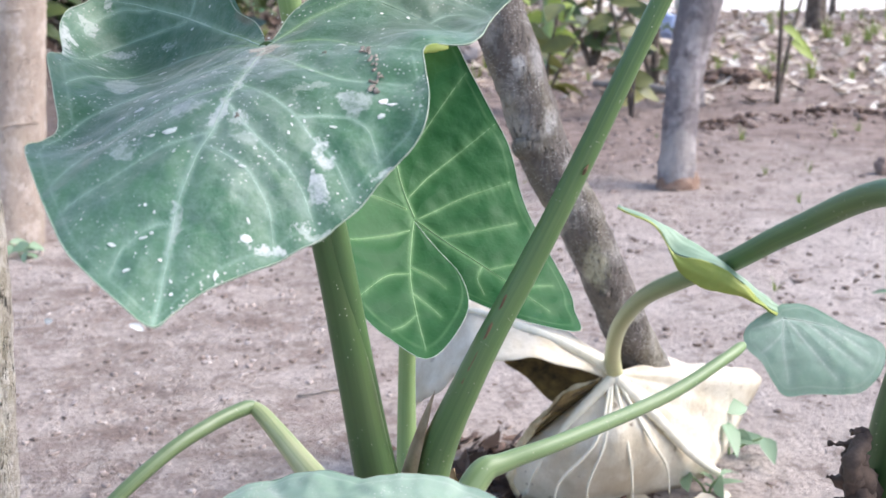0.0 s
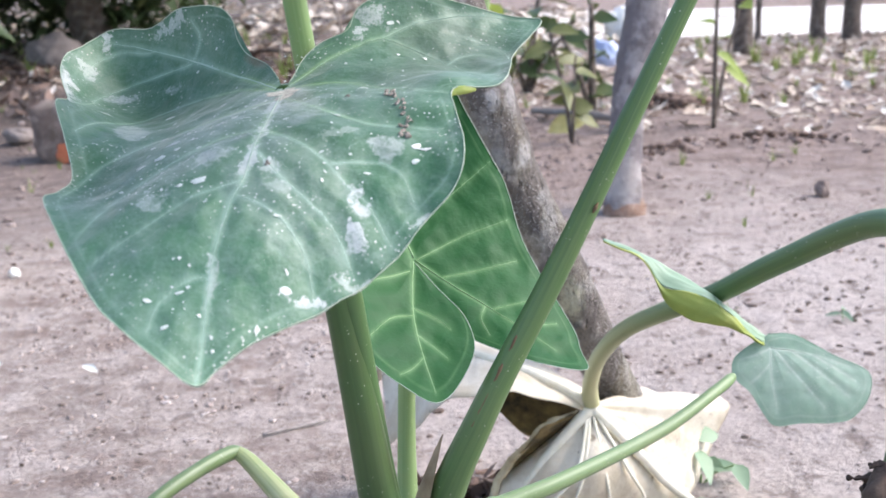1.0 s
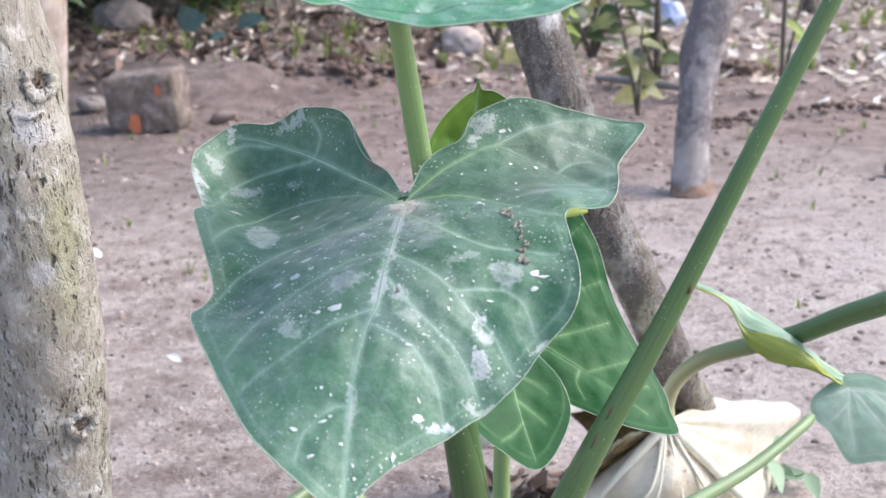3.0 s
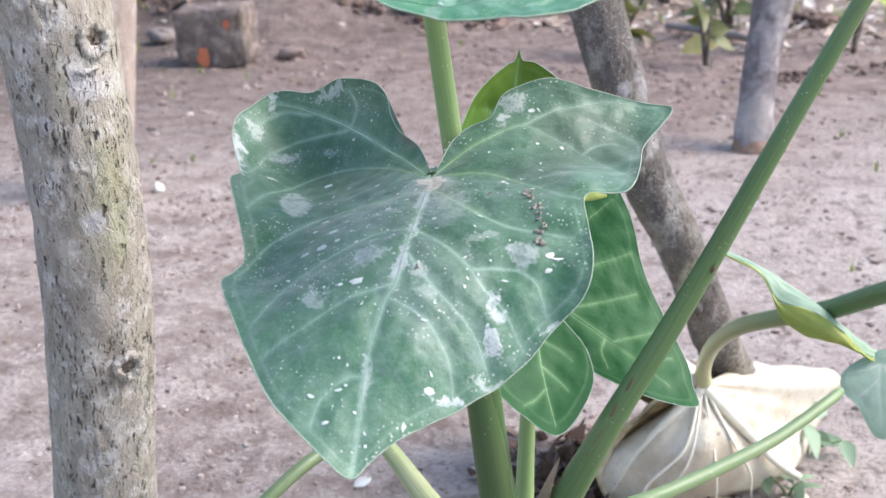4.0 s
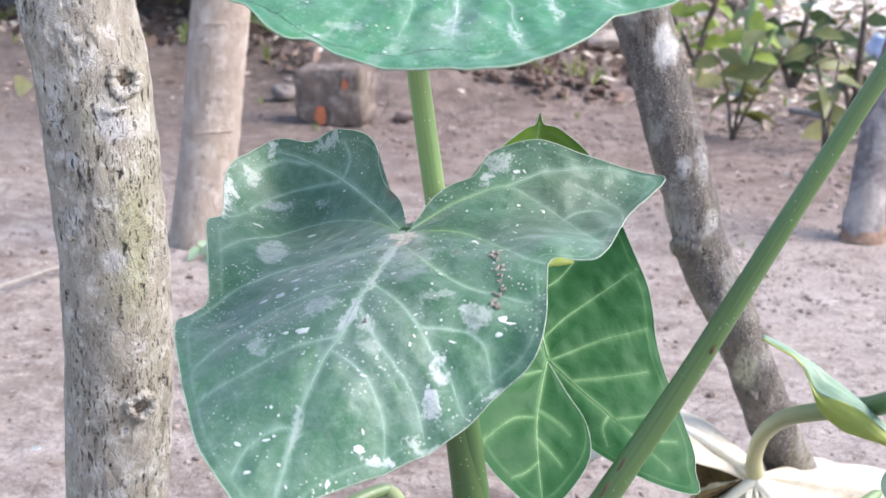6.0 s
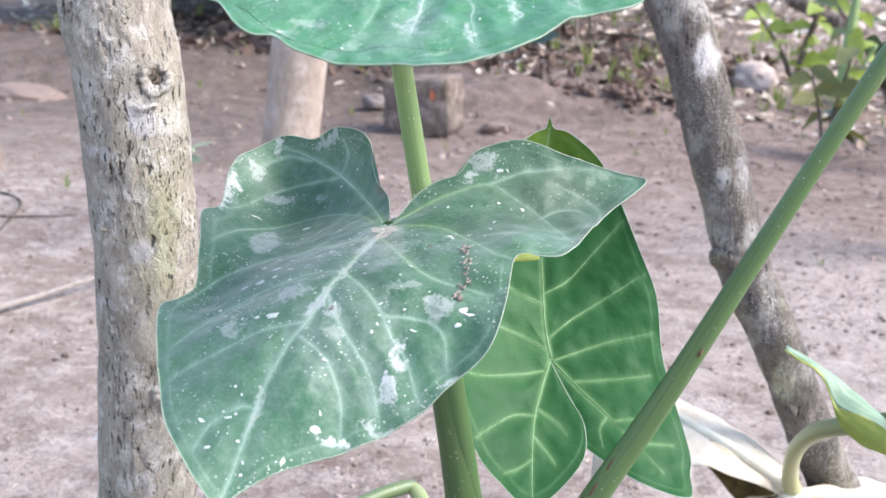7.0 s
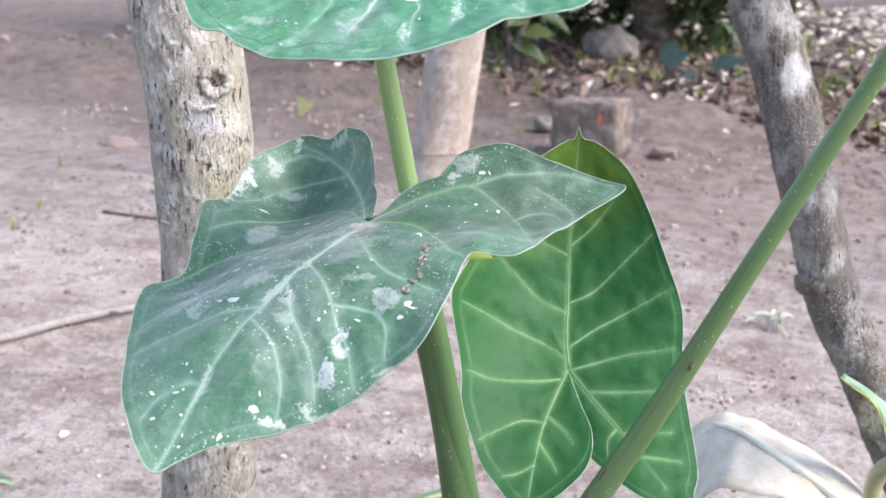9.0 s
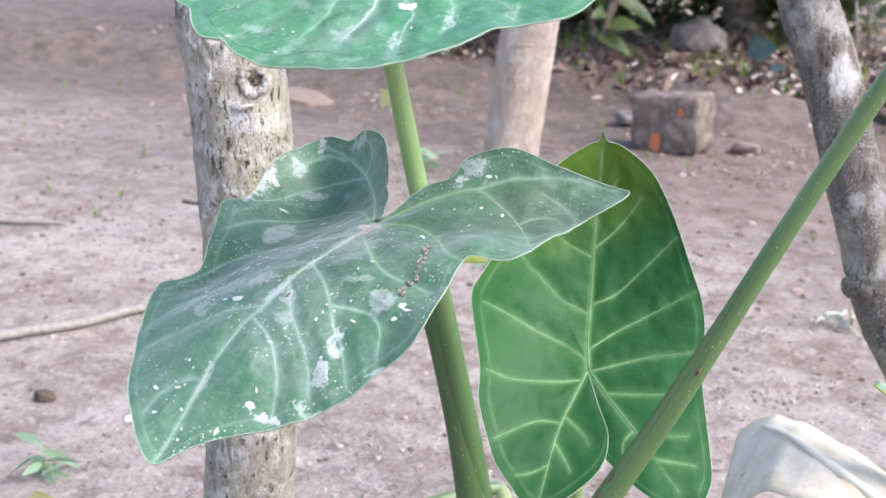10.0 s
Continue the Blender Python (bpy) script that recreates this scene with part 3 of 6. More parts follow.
LEAF_PALE = leaf_material("pale_thin_leaf", (0.24, 0.38, 0.28), (0.36, 0.50, 0.39), (0.54, 0.62, 0.55), 0.5, (0.34, 0.52, 0.34), 0.35, specks=0.9, rib_color=(0.68, 0.74, 0.66), rib_haze=1.0, swell=0.18)


# ---- leaf blades ----
def blade(name, at, axes, outline, surface, material, parent, label="", rings=26, per=5, thick=0.0011, ribs=(), tuck=0.0):
    """A leaf blade: a fan of rings from the place where the stalk joins to the outline (u, v in millimetres),
    raised by surface(u, v) along the third axis, with an underside; tuck: how far one basal lobe slips under the other."""
    m = Matrix((axes[0], axes[1], axes[2])).transposed().to_4x4()
    m.translation = at
    edge = spline([(u / 1000, v / 1000) for u, v in outline], per)
    verts, faces = [], []
    n = len(edge)
    for k in range(1, rings + 1):
        f = k / rings
        for j, (u, v) in enumerate(edge):
            under_lobe = tuck * f * smooth(140, 160, abs(math.degrees(math.atan2(v, u)))) if tuck and j < n / 2 else 0.0
            verts.append(Vector((u * f, v * f, surface(u * f, v * f) - under_lobe)))
    verts += [v - Vector((0, 0, thick)) for v in verts]
    for under in (0, 1):
        o = under * rings * n
        for k in range(rings - 1):
            for j in range(n - 1):
                q = (o + k * n + j, o + k * n + j + 1, o + (k + 1) * n + j + 1, o + (k + 1) * n + j)
                faces.append(q if under else q[::-1])
        verts.append(Vector((0, 0, surface(0, 0) - under * thick)))
        for j in range(n - 1):
            q = (len(verts) - 1, o + j + 1, o + j)
            faces.append(q if under else q[::-1])
    o = rings * n
    for j in range(n - 1):
        a = (rings - 1) * n + j
        faces.append((a, a + 1, o + a + 1, o + a))
    me = mesh_of(name, verts, faces)
    me.materials.append(material)
    if ribs:
        line = np.array([(p[0] / 1000, p[1] / 1000, r * (1 - 0.6 * k / (24 * len(rib))), 1 - (0.5 if r < 3 else 0.25) * k / (24 * len(rib))) for rib, r in ribs for k, p in enumerate(spline(rib, 24))])
        flat = np.array([(v.x, v.y) for v in verts])
        reach = np.array([0.9 * math.hypot(u, v) for u, v in edge])
        along = ((1 - np.arange(1, rings + 1) / rings)[:, None] * reach[None, :]).ravel()
        values = np.zeros(len(verts))
        half = rings * n
        for k in range(0, half, 2000):
            p = flat[k:min(k + 2000, half), None, :]
            d2 = ((p - line[None, :, :2]) ** 2).sum(2)
            width = 0.0009 * np.clip(line[None, :, 2], 1.5, 4)
            core = (line[None, :, 3] * np.exp(-d2 / (2 * width * width + 1.0e-6))).max(1)
            haze = 0.16 * np.exp(-d2 / (2 * (0.004 + width) ** 2)).max(1)
            rim = along[k:k + 2000]
            values[k:min(k + 2000, half)] = np.maximum(np.maximum(core, haze), 0.34 * np.exp(-((rim - 0.0085) / 0.0012) ** 2))
        values[half:2 * half] = values[:half]
        me.attributes.new("rib", "FLOAT", "POINT").data.foreach_set("value", values)
    ob = new(name, me)
    bpy.context.view_layer.update()
    ob.parent = parent
    ob.matrix_parent_inverse = parent.matrix_world.inverted()
    ob.matrix_basis = m
    return tagged(ob, label) if label else ob


def vein(name, on, surface, pts, r0, r1, material, lift=0.0):
    """A rib along points (u, v in millimetres) of a blade, half sunk into it; parented to the blade."""
    line = spline([(u / 1000, v / 1000) for u, v in pts], 7)
    rows = [(u, v, surface(u, v) + lift, r0 + (r1 - r0) * k / (len(line) - 1)) for k, (u, v) in enumerate(line)]
    me = mesh_of(name, *tube(rows, per=1, sides=7, squash=0.22))
    me.materials.append(material)
    ob = new(name, me)
    ob.parent = on
    return ob


def poly_surface(c, bumps=(), ripple=0.0, seed=0.0):
    def f(u, v):
        x, y = u * 5, v * 5
        b = (x, y, x * x, x * y, y * y, x ** 3, x * x * y, x * y * y, y ** 3, x ** 4, x * x * y * y, y ** 4)
        w = sum(p * q for p, q in zip(b, c))
        for a, d, h, s in bumps:
            w += h * math.exp(-((u - a) ** 2 + (v - d) ** 2) / (2 * s * s))
        if ripple:
            w += ripple * (noise.noise(Vector((u * 22 + seed, v * 22, seed))) + 0.45 * noise.noise(Vector((u * 65 + seed, v * 65, seed))))
        return w
    return f


# ---- ground ----
def height(x, y):
    """The yard is nearly level; behind it, to the west, a low bank of dark earth."""
    if not (-14 < x < 12 and -2 < y < 24):
        return 0.0
    h = 0.010 * noise.noise(Vector((x * 1.3, y * 1.3, 0))) + 0.006 * noise.noise(Vector((x * 5, y * 5, 3)))
    h += 0.0045 * noise.noise(Vector((x * 17, y * 17, 7)))
    far = smooth(3.8, 6.5, y)
    h += far * 0.022 * noise.noise(Vector((x * 3.1, y * 3.1, 11)))
    wob = 0.7 * noise.noise(Vector((x * 0.8, 5.0, 2)))
    bank = smooth(6.6 + wob, 7.4 + wob, y + 0.22 * max(0.0, -x - 2.5)) * smooth(0.2, -2.2, x)
    h += bank * (0.20 + 0.09 * noise.noise(Vector((x * 1.7, y * 1.7, 5))))
    return h


def ground():
    xs = [-300, -80, -30, -18, -14, -11, -9] + list(np.arange(-7.5, 5.0, 0.05)) + [5.3, 6, 7, 8, 10, 12, 16, 24, 40, 120, 300]
    ys = [-120, -30, -8, -3] + list(np.arange(-1.5, 10.5, 0.05)) + list(np.arange(10.6, 16, 0.25)) + [17, 19, 22, 26, 32, 60, 140, 400]
    verts = [(x, y, height(x, y)) for y in ys for x in xs]
    w = len(xs)
    faces = [(j * w + i, j * w + i + 1, (j + 1) * w + i + 1, (j + 1) * w + i) for j in range(len(ys) - 1) for i in range(w - 1)]
    ob = new("ground", mesh_of("ground", verts, faces))
    ob.data.materials.append(SOIL)
    return tagged(ob, "bare trodden pinkish-brown earth yard with scattered grit", "ground", kind="structure")


ground()


def road():
    xs, ys = list(np.arange(0.5, 60, 1.0)), [14.6, 15.2, 16, 18, 20, 21.3, 22.0]
    verts = [(x, y + 0.25 * noise.noise(Vector((x * 0.4, y, 1))) - 0.1 * x * 0.2, 0.012) for y in ys for x in xs]
    w = len(xs)
    faces = [(j * w + i, j * w + i + 1, (j + 1) * w + i + 1, (j + 1) * w + i) for j in range(len(ys) - 1) for i in range(w - 1)]
    ob = new("road", mesh_of("road", verts, faces))
    ob.data.materials.append(ROAD)
    tagged(ob, "pale sunlit dirt road beyond the trees", "road", kind="structure")


road()


# ---- scatter on the ground ----
def lump(verts, faces, c, r, rng, flat=0.6):
    """A small stone or clod of 20 triangles."""
    g = (1 + 5 ** 0.5) / 2
    base = [(-1, g, 0), (1, g, 0), (-1, -g, 0), (1, -g, 0), (0, -1, g), (0, 1, g), (0, -1, -g), (0, 1, -g), (g, 0, -1), (g, 0, 1), (-g, 0, -1), (-g, 0, 1)]
    tri = [(0, 11, 5), (0, 5, 1), (0, 1, 7), (0, 7, 10), (0, 10, 11), (1, 5, 9), (5, 11, 4), (11, 10, 2), (10, 7, 6), (7, 1, 8), (3, 9, 4), (3, 4, 2), (3, 2, 6), (3, 6, 8), (3, 8, 9), (4, 9, 5), (2, 4, 11), (6, 2, 10), (8, 6, 7), (9, 8, 1)]
    a = rng.uniform(0, 6.28)
    o = len(verts)
    sx, sy = rng.uniform(0.7, 1.3), rng.uniform(0.6, 1.1)
    for p in base:
        k = r / 1.9 * rng.uniform(0.72, 1.25)
        x, y = p[0] * k * sx, p[1] * k * sy
        verts.append((c[0] + x * math.cos(a) - y * math.sin(a), c[1] + x * math.sin(a) + y * math.cos(a), c[2] + p[2] * k * flat))
    faces += [(o + i, o + j, o + k) for i, j, k in tri]


def litter_leaf(verts, faces, c, size, rng, lean=0.5):
    """A curled fallen leaf of eight triangles."""
    a, b, t = rng.uniform(0, 6.28), rng.uniform(-lean, lean), rng.uniform(-lean, lean)
    m = Euler((b, t, a)).to_matrix()
    curl = rng.uniform(-0.25, 0.4) * size
    w = size * rng.uniform(0.28, 0.48)
    pts = [(-size, 0, curl), (-0.35 * size, w, curl * 0.6), (-0.35 * size, 0, 0), (-0.35 * size, -w, curl * 0.6), (0.4 * size, w * 0.85, curl * 0.7), (0.4 * size, 0, 0.02 * size), (0.4 * size, -w * 0.85, curl * 0.7), (size, 0, curl)]
    o = len(verts)
    for p in pts:
        verts.append(m @ Vector(p) + Vector(c))
    faces += [(o + i, o + j, o + k) for i, j, k in ((0, 2, 1), (0, 3, 2), (1, 2, 5), (1, 5, 4), (2, 3, 6), (2, 6, 5), (4, 5, 7), (5, 6, 7))]


def scatter(name, make, spots, material, label, category, **kw):
    verts, faces = [], []
    rng = random.Random(len(spots) + len(name))
    for x, y, r in spots:
        make(verts, faces, (x, y, height(x, y) + r * 0.18), r, rng, **kw)
    ob = new(name, mesh_of(name, verts, faces, smooth=False))
    ob.data.materials.append(material)
    return tagged(ob, label, category, kind="stuff")


rng = random.Random(4)


def spots(n, x0, x1, y0, y1, r0, r1, keep=None, power=2.5):
    out = []
    while len(out) < n:
        x, y = rng.uniform(x0, x1), rng.uniform(y0, y1)
        if keep is None or rng.random() < keep(x, y):
            out.append((x, y, r0 + (r1 - r0) * rng.random() ** power))
    return out


def patchy(x, y):
    return smooth(-0.1, 0.45, noise.noise(Vector((x * 0.9, y * 0.9, 21))))


scatter("gravel", lump, spots(9500, -3.4, 2.6, 0.3, 4.6, 0.0015, 0.0105, lambda x, y: 0.25 + 0.75 * patchy(x, y)), GRIT, "fine pale grit and crumbs on the bare earth", "gravel")
scatter("soil_clods", lump, spots(3600, -5.5, 3.8, 2.6, 8.4, 0.005, 0.026, lambda x, y: smooth(2.8, 6.0, y) * (0.25 + 0.75 * patchy(y, x))), CLOD, "loose reddish-brown soil clods", "soil")


def litter_zone(x, y):
    return max(smooth(6.2, 7.6, y + 0.25 * x) * smooth(-1.2, 0.3, x), 0.45 * smooth(6.6, 8.0, y))


scatter("dark_crumbs", litter_leaf, spots(2600, -3.0, 2.4, 0.4, 4.6, 0.0025, 0.009, lambda x, y: 0.2 + 0.8 * patchy(y + 4, x), 2.0), CLOD_DARK, "dark crumbs of rotted leaf on the earth", "soil", lean=0.5)
# Real scraps, multiplied so their dark colour stands in for shade here.
scatter("rotting_scraps", litter_leaf, spots(420, -0.02, 0.52, 0.98, 1.42, 0.010, 0.042, lambda x, y: smooth(0.30, 0.12, math.hypot(x - 0.25, y - 1.2)), 1.3), CLOD_DARK, "dark rotting leaf scraps, also standing in for shade under the dead leaf", "leaf litter", lean=0.9)
scatter("yard_crumbs", lump, spots(5200, -9.0, 1.8, 1.6, 9.0, 0.003, 0.015, lambda x, y: 0.15 + 0.85 * patchy(x * 2 + 9, y * 2), 2.4), CRUMBLE, "dark crumbs of earth and rotted leaf over the yard", "soil")
scatter("bank_debris", litter_leaf, spots(2200, -6.4, -0.4, 7.2, 11.0, 0.025, 0.10, None, 1.6), CLOD_DARK, "dark rotting leaves and bark along the bank", "leaf litter", lean=1.0)
scatter("leaf_litter", litter_leaf, spots(9000, -8.0, 7.0, 5.4, 14.6, 0.02, 0.085, litter_zone, 1.6), LITTER, "carpet of pale dry fallen leaves", "leaf litter")
scatter("far_litter", litter_leaf, spots(2600, -8.0, 2.0, 13.5, 24.0, 0.05, 0.17, None, 1.4), LITTER, "pale dry fallen leaves thinning out in the distance", "leaf litter")
scatter("yard_litter", litter_leaf, spots(120, -3.2, 2.4, 0.9, 5.6, 0.006, 0.02, None, 2.0), LITTER, "small dry leaf scraps on the earth", "leaf litter", lean=0.25)


def grass_tuft(verts, faces, c, size, rng, blades=9):
    for _ in range(blades):
        a, lean = rng.uniform(0, 6.28), rng.uniform(0.1, 0.8)
        dx, dy, h = math.cos(a), math.sin(a), size * rng.uniform(0.6, 1.2)
        w = size * 0.05
        b = (c[0] + dx * size * 0.12, c[1] + dy * size * 0.12, c[2] - 0.01)
        o = len(verts)
        for f in (0.0, 0.5, 0.85):
            p = (b[0] + dx * h * lean * f * f, b[1] + dy * h * lean * f * f, b[2] + h * f * (1 - 0.35 * lean * f))
            verts.append((p[0] - dy * w * (1 - f * 0.7), p[1] + dx * w * (1 - f * 0.7), p[2]))
            verts.append((p[0] + dy * w * (1 - f * 0.7), p[1] - dx * w * (1 - f * 0.7), p[2]))
        verts.append((b[0] + dx * h * lean, b[1] + dy * h * lean, b[2] + h * (1 - 0.35 * lean)))
        faces.extend([(o, o + 1, o + 3, o + 2), (o + 2, o + 3, o + 5, o + 4), (o + 4, o + 5, o + 6)])


scatter("grass", grass_tuft, spots(420, -7.5, 7.0, 7.4, 14.2, 0.05, 0.20, lambda x, y: 0.15 + 0.85 * smooth(0.0, 0.4, noise.noise(Vector((x * 0.7, y * 0.7, 31)))), 1.6), GRASS, "thin yellow-green grass tufts among the litter", "grass")
scatter("yard_grass", grass_tuft, spots(110, -8.5, 2.2, 2.4, 7.5, 0.03, 0.085, None, 1.5), GRASS, "tiny sparse grass tufts in the yard", "grass", blades=6)
scatter("far_grass", grass_tuft, spots(300, 7, 26, 22.5, 30, 0.3, 0.8, None, 1.0), GRASS, "green verge beyond the road", "grass")


# ---- trunks ----
def trunk(name, pts, material, label, category="tree", sides=32, per=16, rough=0.004, seed=0.0, fissures=0.0):
    ob = root(name, pts[0][:3], label, category)
    tube_part("trunk", pts, material, ob, sides=sides, per=per, rough=rough, scale=20.0, seed=seed, fissures=fissures)
    return ob


def knot(parent, at, out, size, material, hollow):
    """A healed branch scar: a lumpy ring round a sunken core."""
    n = Vector(out).normalized()
    a = n.orthogonal().normalized()
    b = n.cross(a)
    c = Vector(at)
    rows = []
    for k in range(15):
        t = 2 * math.pi * k / 14
        r = size * (1 + 0.14 * noise.noise(Vector((math.cos(t) * 2, math.sin(t) * 2, at[2] * 30))))
        p = c + (a * math.cos(t) + b * math.sin(t)) * r
        rows.append((p.x, p.y, p.z, size * 0.42))
    k = part("knot", mesh_of("knot", *tube(rows, per=3, sides=10, rough=size * 0.35, scale=160)), material, parent, "swollen ring round a branch scar")
    core = [(*(c - n * size * 0.5), size * 0.7), (*(c + n * size * 0.05), size * 0.6), (*(c + n * size * 0.12), size * 0.2)]
    part("knot_core", mesh_of("knot_core", *tube(core, per=4, sides=12, rough=size * 0.5, scale=200)), hollow, k, "dark hollow core")


left = trunk("tree_trunk", [(-0.462, 0.42, -0.03, 0.074), (-0.45, 0.41, 0.2, 0.0685), (-0.414, 0.388, 0.6, 0.0690), (-0.405, 0.369, 0.8, 0.0683), (-0.413, 0.353, 1.0, 0.0676), (-0.43, 0.339, 1.2, 0.0678), (-0.47, 0.32, 2.2, 0.064)],
             BARK_GREY, "grey-brown young tree trunk with knots, lichen and bark cracks", seed=2.0, rough=0.0022, per=110, sides=150, fissures=0.0032)
knot(left, (-0.3545, 0.3225, 1.004), (0.80, -0.60, 0.05), 0.0165, BARK_GREY, BARK_BROWN)
knot(left, (-0.3615, 0.3475, 0.583), (0.75, -0.65, -0.1), 0.0155, BARK_GREY, BARK_BROWN)
for px, py, pz, lo, hi in ((-0.365, 0.306, 0.972, -0.018, 0.016), (-0.417, 0.303, 0.815, -0.012, 0.012)):
    tube_part("bark_ridge", [(px + lo, py - 0.002, pz, 0.002), (px, py - 0.0045, pz - 0.004, 0.004), (px + hi, py + 0.011, pz, 0.002)], BARK_GREY, left, "raised bark fold", per=5, sides=8, rough=0.002, scale=120)

lean = trunk("leaning_trunk", [(0.60, 1.44, -0.03, 0.05), (0.555, 1.36, 0.07, 0.047), (0.461, 1.22, 0.275, 0.043), (0.366, 1.11, 0.52, 0.0415), (0.301, 1.095, 0.65, 0.0445), (0.262, 1.087, 0.77, 0.0445), (0.185, 1.072, 1.0, 0.0452), (0.083, 1.055, 1.25, 0.0456), (-0.10, 1.02, 1.7, 0.043)],
             BARK_DARK, "dark leaning tree trunk with pale scars and a knob", seed=5.0, rough=0.0035, per=50, sides=80, fissures=0.0012)
tube_part("branch_stub", [(0.292, 1.08, 0.675, 0.033), (0.264, 1.066, 0.672, 0.024), (0.250, 1.060, 0.670, 0.015), (0.245, 1.058, 0.669, 0.005)], BARK_DARK, lean, "knobby branch stub", rough=0.007, scale=50)
tube_part("branch_stub", [(0.41, 1.14, 0.405, 0.016), (0.403, 1.108, 0.407, 0.010), (0.401, 1.100, 0.408, 0.004)], BARK_DARK, lean, "small knobby stub", rough=0.005, scale=70)
pale_one = trunk("pale_trunk", [(-1.585, 3.05, -0.03, 0.110), (-1.56, 3.12, 0.4, 0.104), (-1.52, 3.15, 0.9, 0.105), (-1.42, 3.2, 2.0, 0.10)],
      BARK_PALE, "smooth pale brown tree trunk in the yard", seed=7.0, rough=0.003)
for z, dx in ((0.42, 0.042), (0.80, 0.072)):
    y = 3.12 + (z - 0.4) * 0.06
    tube_part("bark_ring", [(-1.60 + dx + 0.1035 * math.cos(a * math.pi / 8), y + 0.1035 * math.sin(a * math.pi / 8), z + 0.004 * math.sin(a), 0.004) for a in range(17)], BARK_PALE, pale_one, "raised ring scar", per=3, sides=8, rough=0.002)
back = trunk("back_tree", [(0.80, 4.02, -0.03, 0.086), (0.80, 4.05, 0.14, 0.073), (0.815, 4.08, 0.35, 0.07), (0.85, 4.1, 0.6, 0.078), (0.90, 4.1, 0.9, 0.084), (0.93, 4.1, 1.8, 0.08)],
             BARK_PURPLE, "violet-grey tree trunk with a pale worn foot", seed=9.0, rough=0.006)
tube_part("worn_foot", [(0.80, 4.02, -0.02, 0.092), (0.802, 4.033, 0.03, 0.082), (0.80, 4.045, 0.06, 0.073)], BARK_RED, back, "reddish barkless foot", sides=28, rough=0.008, scale=25)
trunk("sapling", [(-3.38, 3.72, -0.02, 0.036), (-3.41, 3.72, 0.15, 0.031), (-3.57, 3.73, 0.55, 0.030), (-3.70, 3.76, 1.0, 0.027), (-3.85, 3.8, 1.8, 0.024)], BARK_TAN, "thin leaning grey-brown sapling stem", rough=0.003, seed=3.0, sides=14)
for x, y, h, r, dx in ((4.09, 13.72, 3.0, 0.085, 0.05), (4.45, 13.6, 3.0, 0.10, 0.1), (2.88, 11.96, 3.0, 0.095, -0.02), (3.45, 13.9, 2.6, 0.035, 0.05), (6.1, 13.4, 3.0, 0.09, 0.1), (-7.4, 13.8, 3.0, 0.10, 0.1), (-9.3, 15.5, 3.0, 0.12, -0.1), (1.1, 6.45, 2.4, 0.075, 0.35)):
    trunk("far_tree", [(x, y, -0.03, r * 1.15), (x, y, 0.4, r), (x + dx, y, 1.4, r * 0.95), (x + dx * 2, y, h, r * 0.9)], BARK_BROWN if x != 1.1 else BARK_PURPLE, "slim brown tree trunk beside the road" if x != 1.1 else "dark tree trunk leaning in the litter", rough=0.008, seed=x, sides=16, per=6)


# ---- small leafy plants ----
def leaf_quad(verts, faces, at, way, up, length, width, droop=0.25, cup=0.15):
    """A pointed leaf of five rows across its midrib."""
    way, up = Vector(way).normalized(), Vector(up)
    side = way.cross(up).normalized()
    nrm = side.cross(way).normalized()
    o = len(verts)
    shape = ((0.0, 0.06), (0.18, 0.62), (0.42, 1.0), (0.7, 0.72), (0.9, 0.3), (1.0, 0.02))
    for f, w in shape:
        c = Vector(at) + way * (length * f) - Vector((0, 0, 1)) * (droop * length * f * f)
        for s in (-1, 0, 1):
            verts.append(c + side * (s * w * width * 0.5) + nrm * (abs(s) * cup * width * w))
    for k in range(len(shape) - 1):
        for s in (0, 1):
            a = o + k * 3 + s
            faces.append((a, a + 1, a + 4, a + 3))


def sprout(name, at, stems, material, stem_material, label, seed, group=""):
    """A small plant: stems (height, lean x, lean y, radius, leaves, leaf length, leaf width)."""
    r = random.Random(seed)
    x, y = at
    z = height(x, y)
    ob = root(name, (x, y, z), label, "plant", group)
    for h, lx, ly, rad, count, ll, lw in stems:
        pts = [(x, y, z - 0.01, rad), (x + lx * 0.35, y + ly * 0.35, z + h * 0.45, rad * 0.85), (x + lx, y + ly, z + h, rad * 0.5)]
        line = spline(pts, 8)
        tube_part("stem", pts, stem_material, ob, sides=8, per=6)
        for k in range(count):
            f = 0.25 + 0.75 * (k + 1) / count
            p = line[min(len(line) - 1, int(f * (len(line) - 1)))]
            a = k * 2.4 + r.uniform(-0.4, 0.4)
            verts, faces = [], []
            leaf_quad(verts, faces, p[:3], (math.cos(a), math.sin(a), r.uniform(-0.3, 0.4)), (r.uniform(-0.9, 0.9), r.uniform(-1.2, 0.2), 0.6), ll * r.uniform(0.75, 1.15), lw * r.uniform(0.8, 1.1), r.uniform(0.1, 0.5))
            part("leaf", mesh_of("leaf", verts, faces), material, ob)
    return ob


sprout("weed", (0.665, 1.36), [(0.10, -0.02, -0.02, 0.003, 4, 0.085, 0.04), (0.05, 0.06, -0.03, 0.0025, 3, 0.075, 0.035)], WEED, PETIOLE_LIGHT, "small pale green seedling beside the dead leaf", 3, "weeds")
sprout("weed", (0.60, 1.17), [(0.045, 0.02, -0.02, 0.0025, 4, 0.06, 0.032), (0.04, -0.04, 0.0, 0.0025, 3, 0.06, 0.03)], WEED, PETIOLE_LIGHT, "low green seedling at the edge of the dead leaf", 5, "weeds")
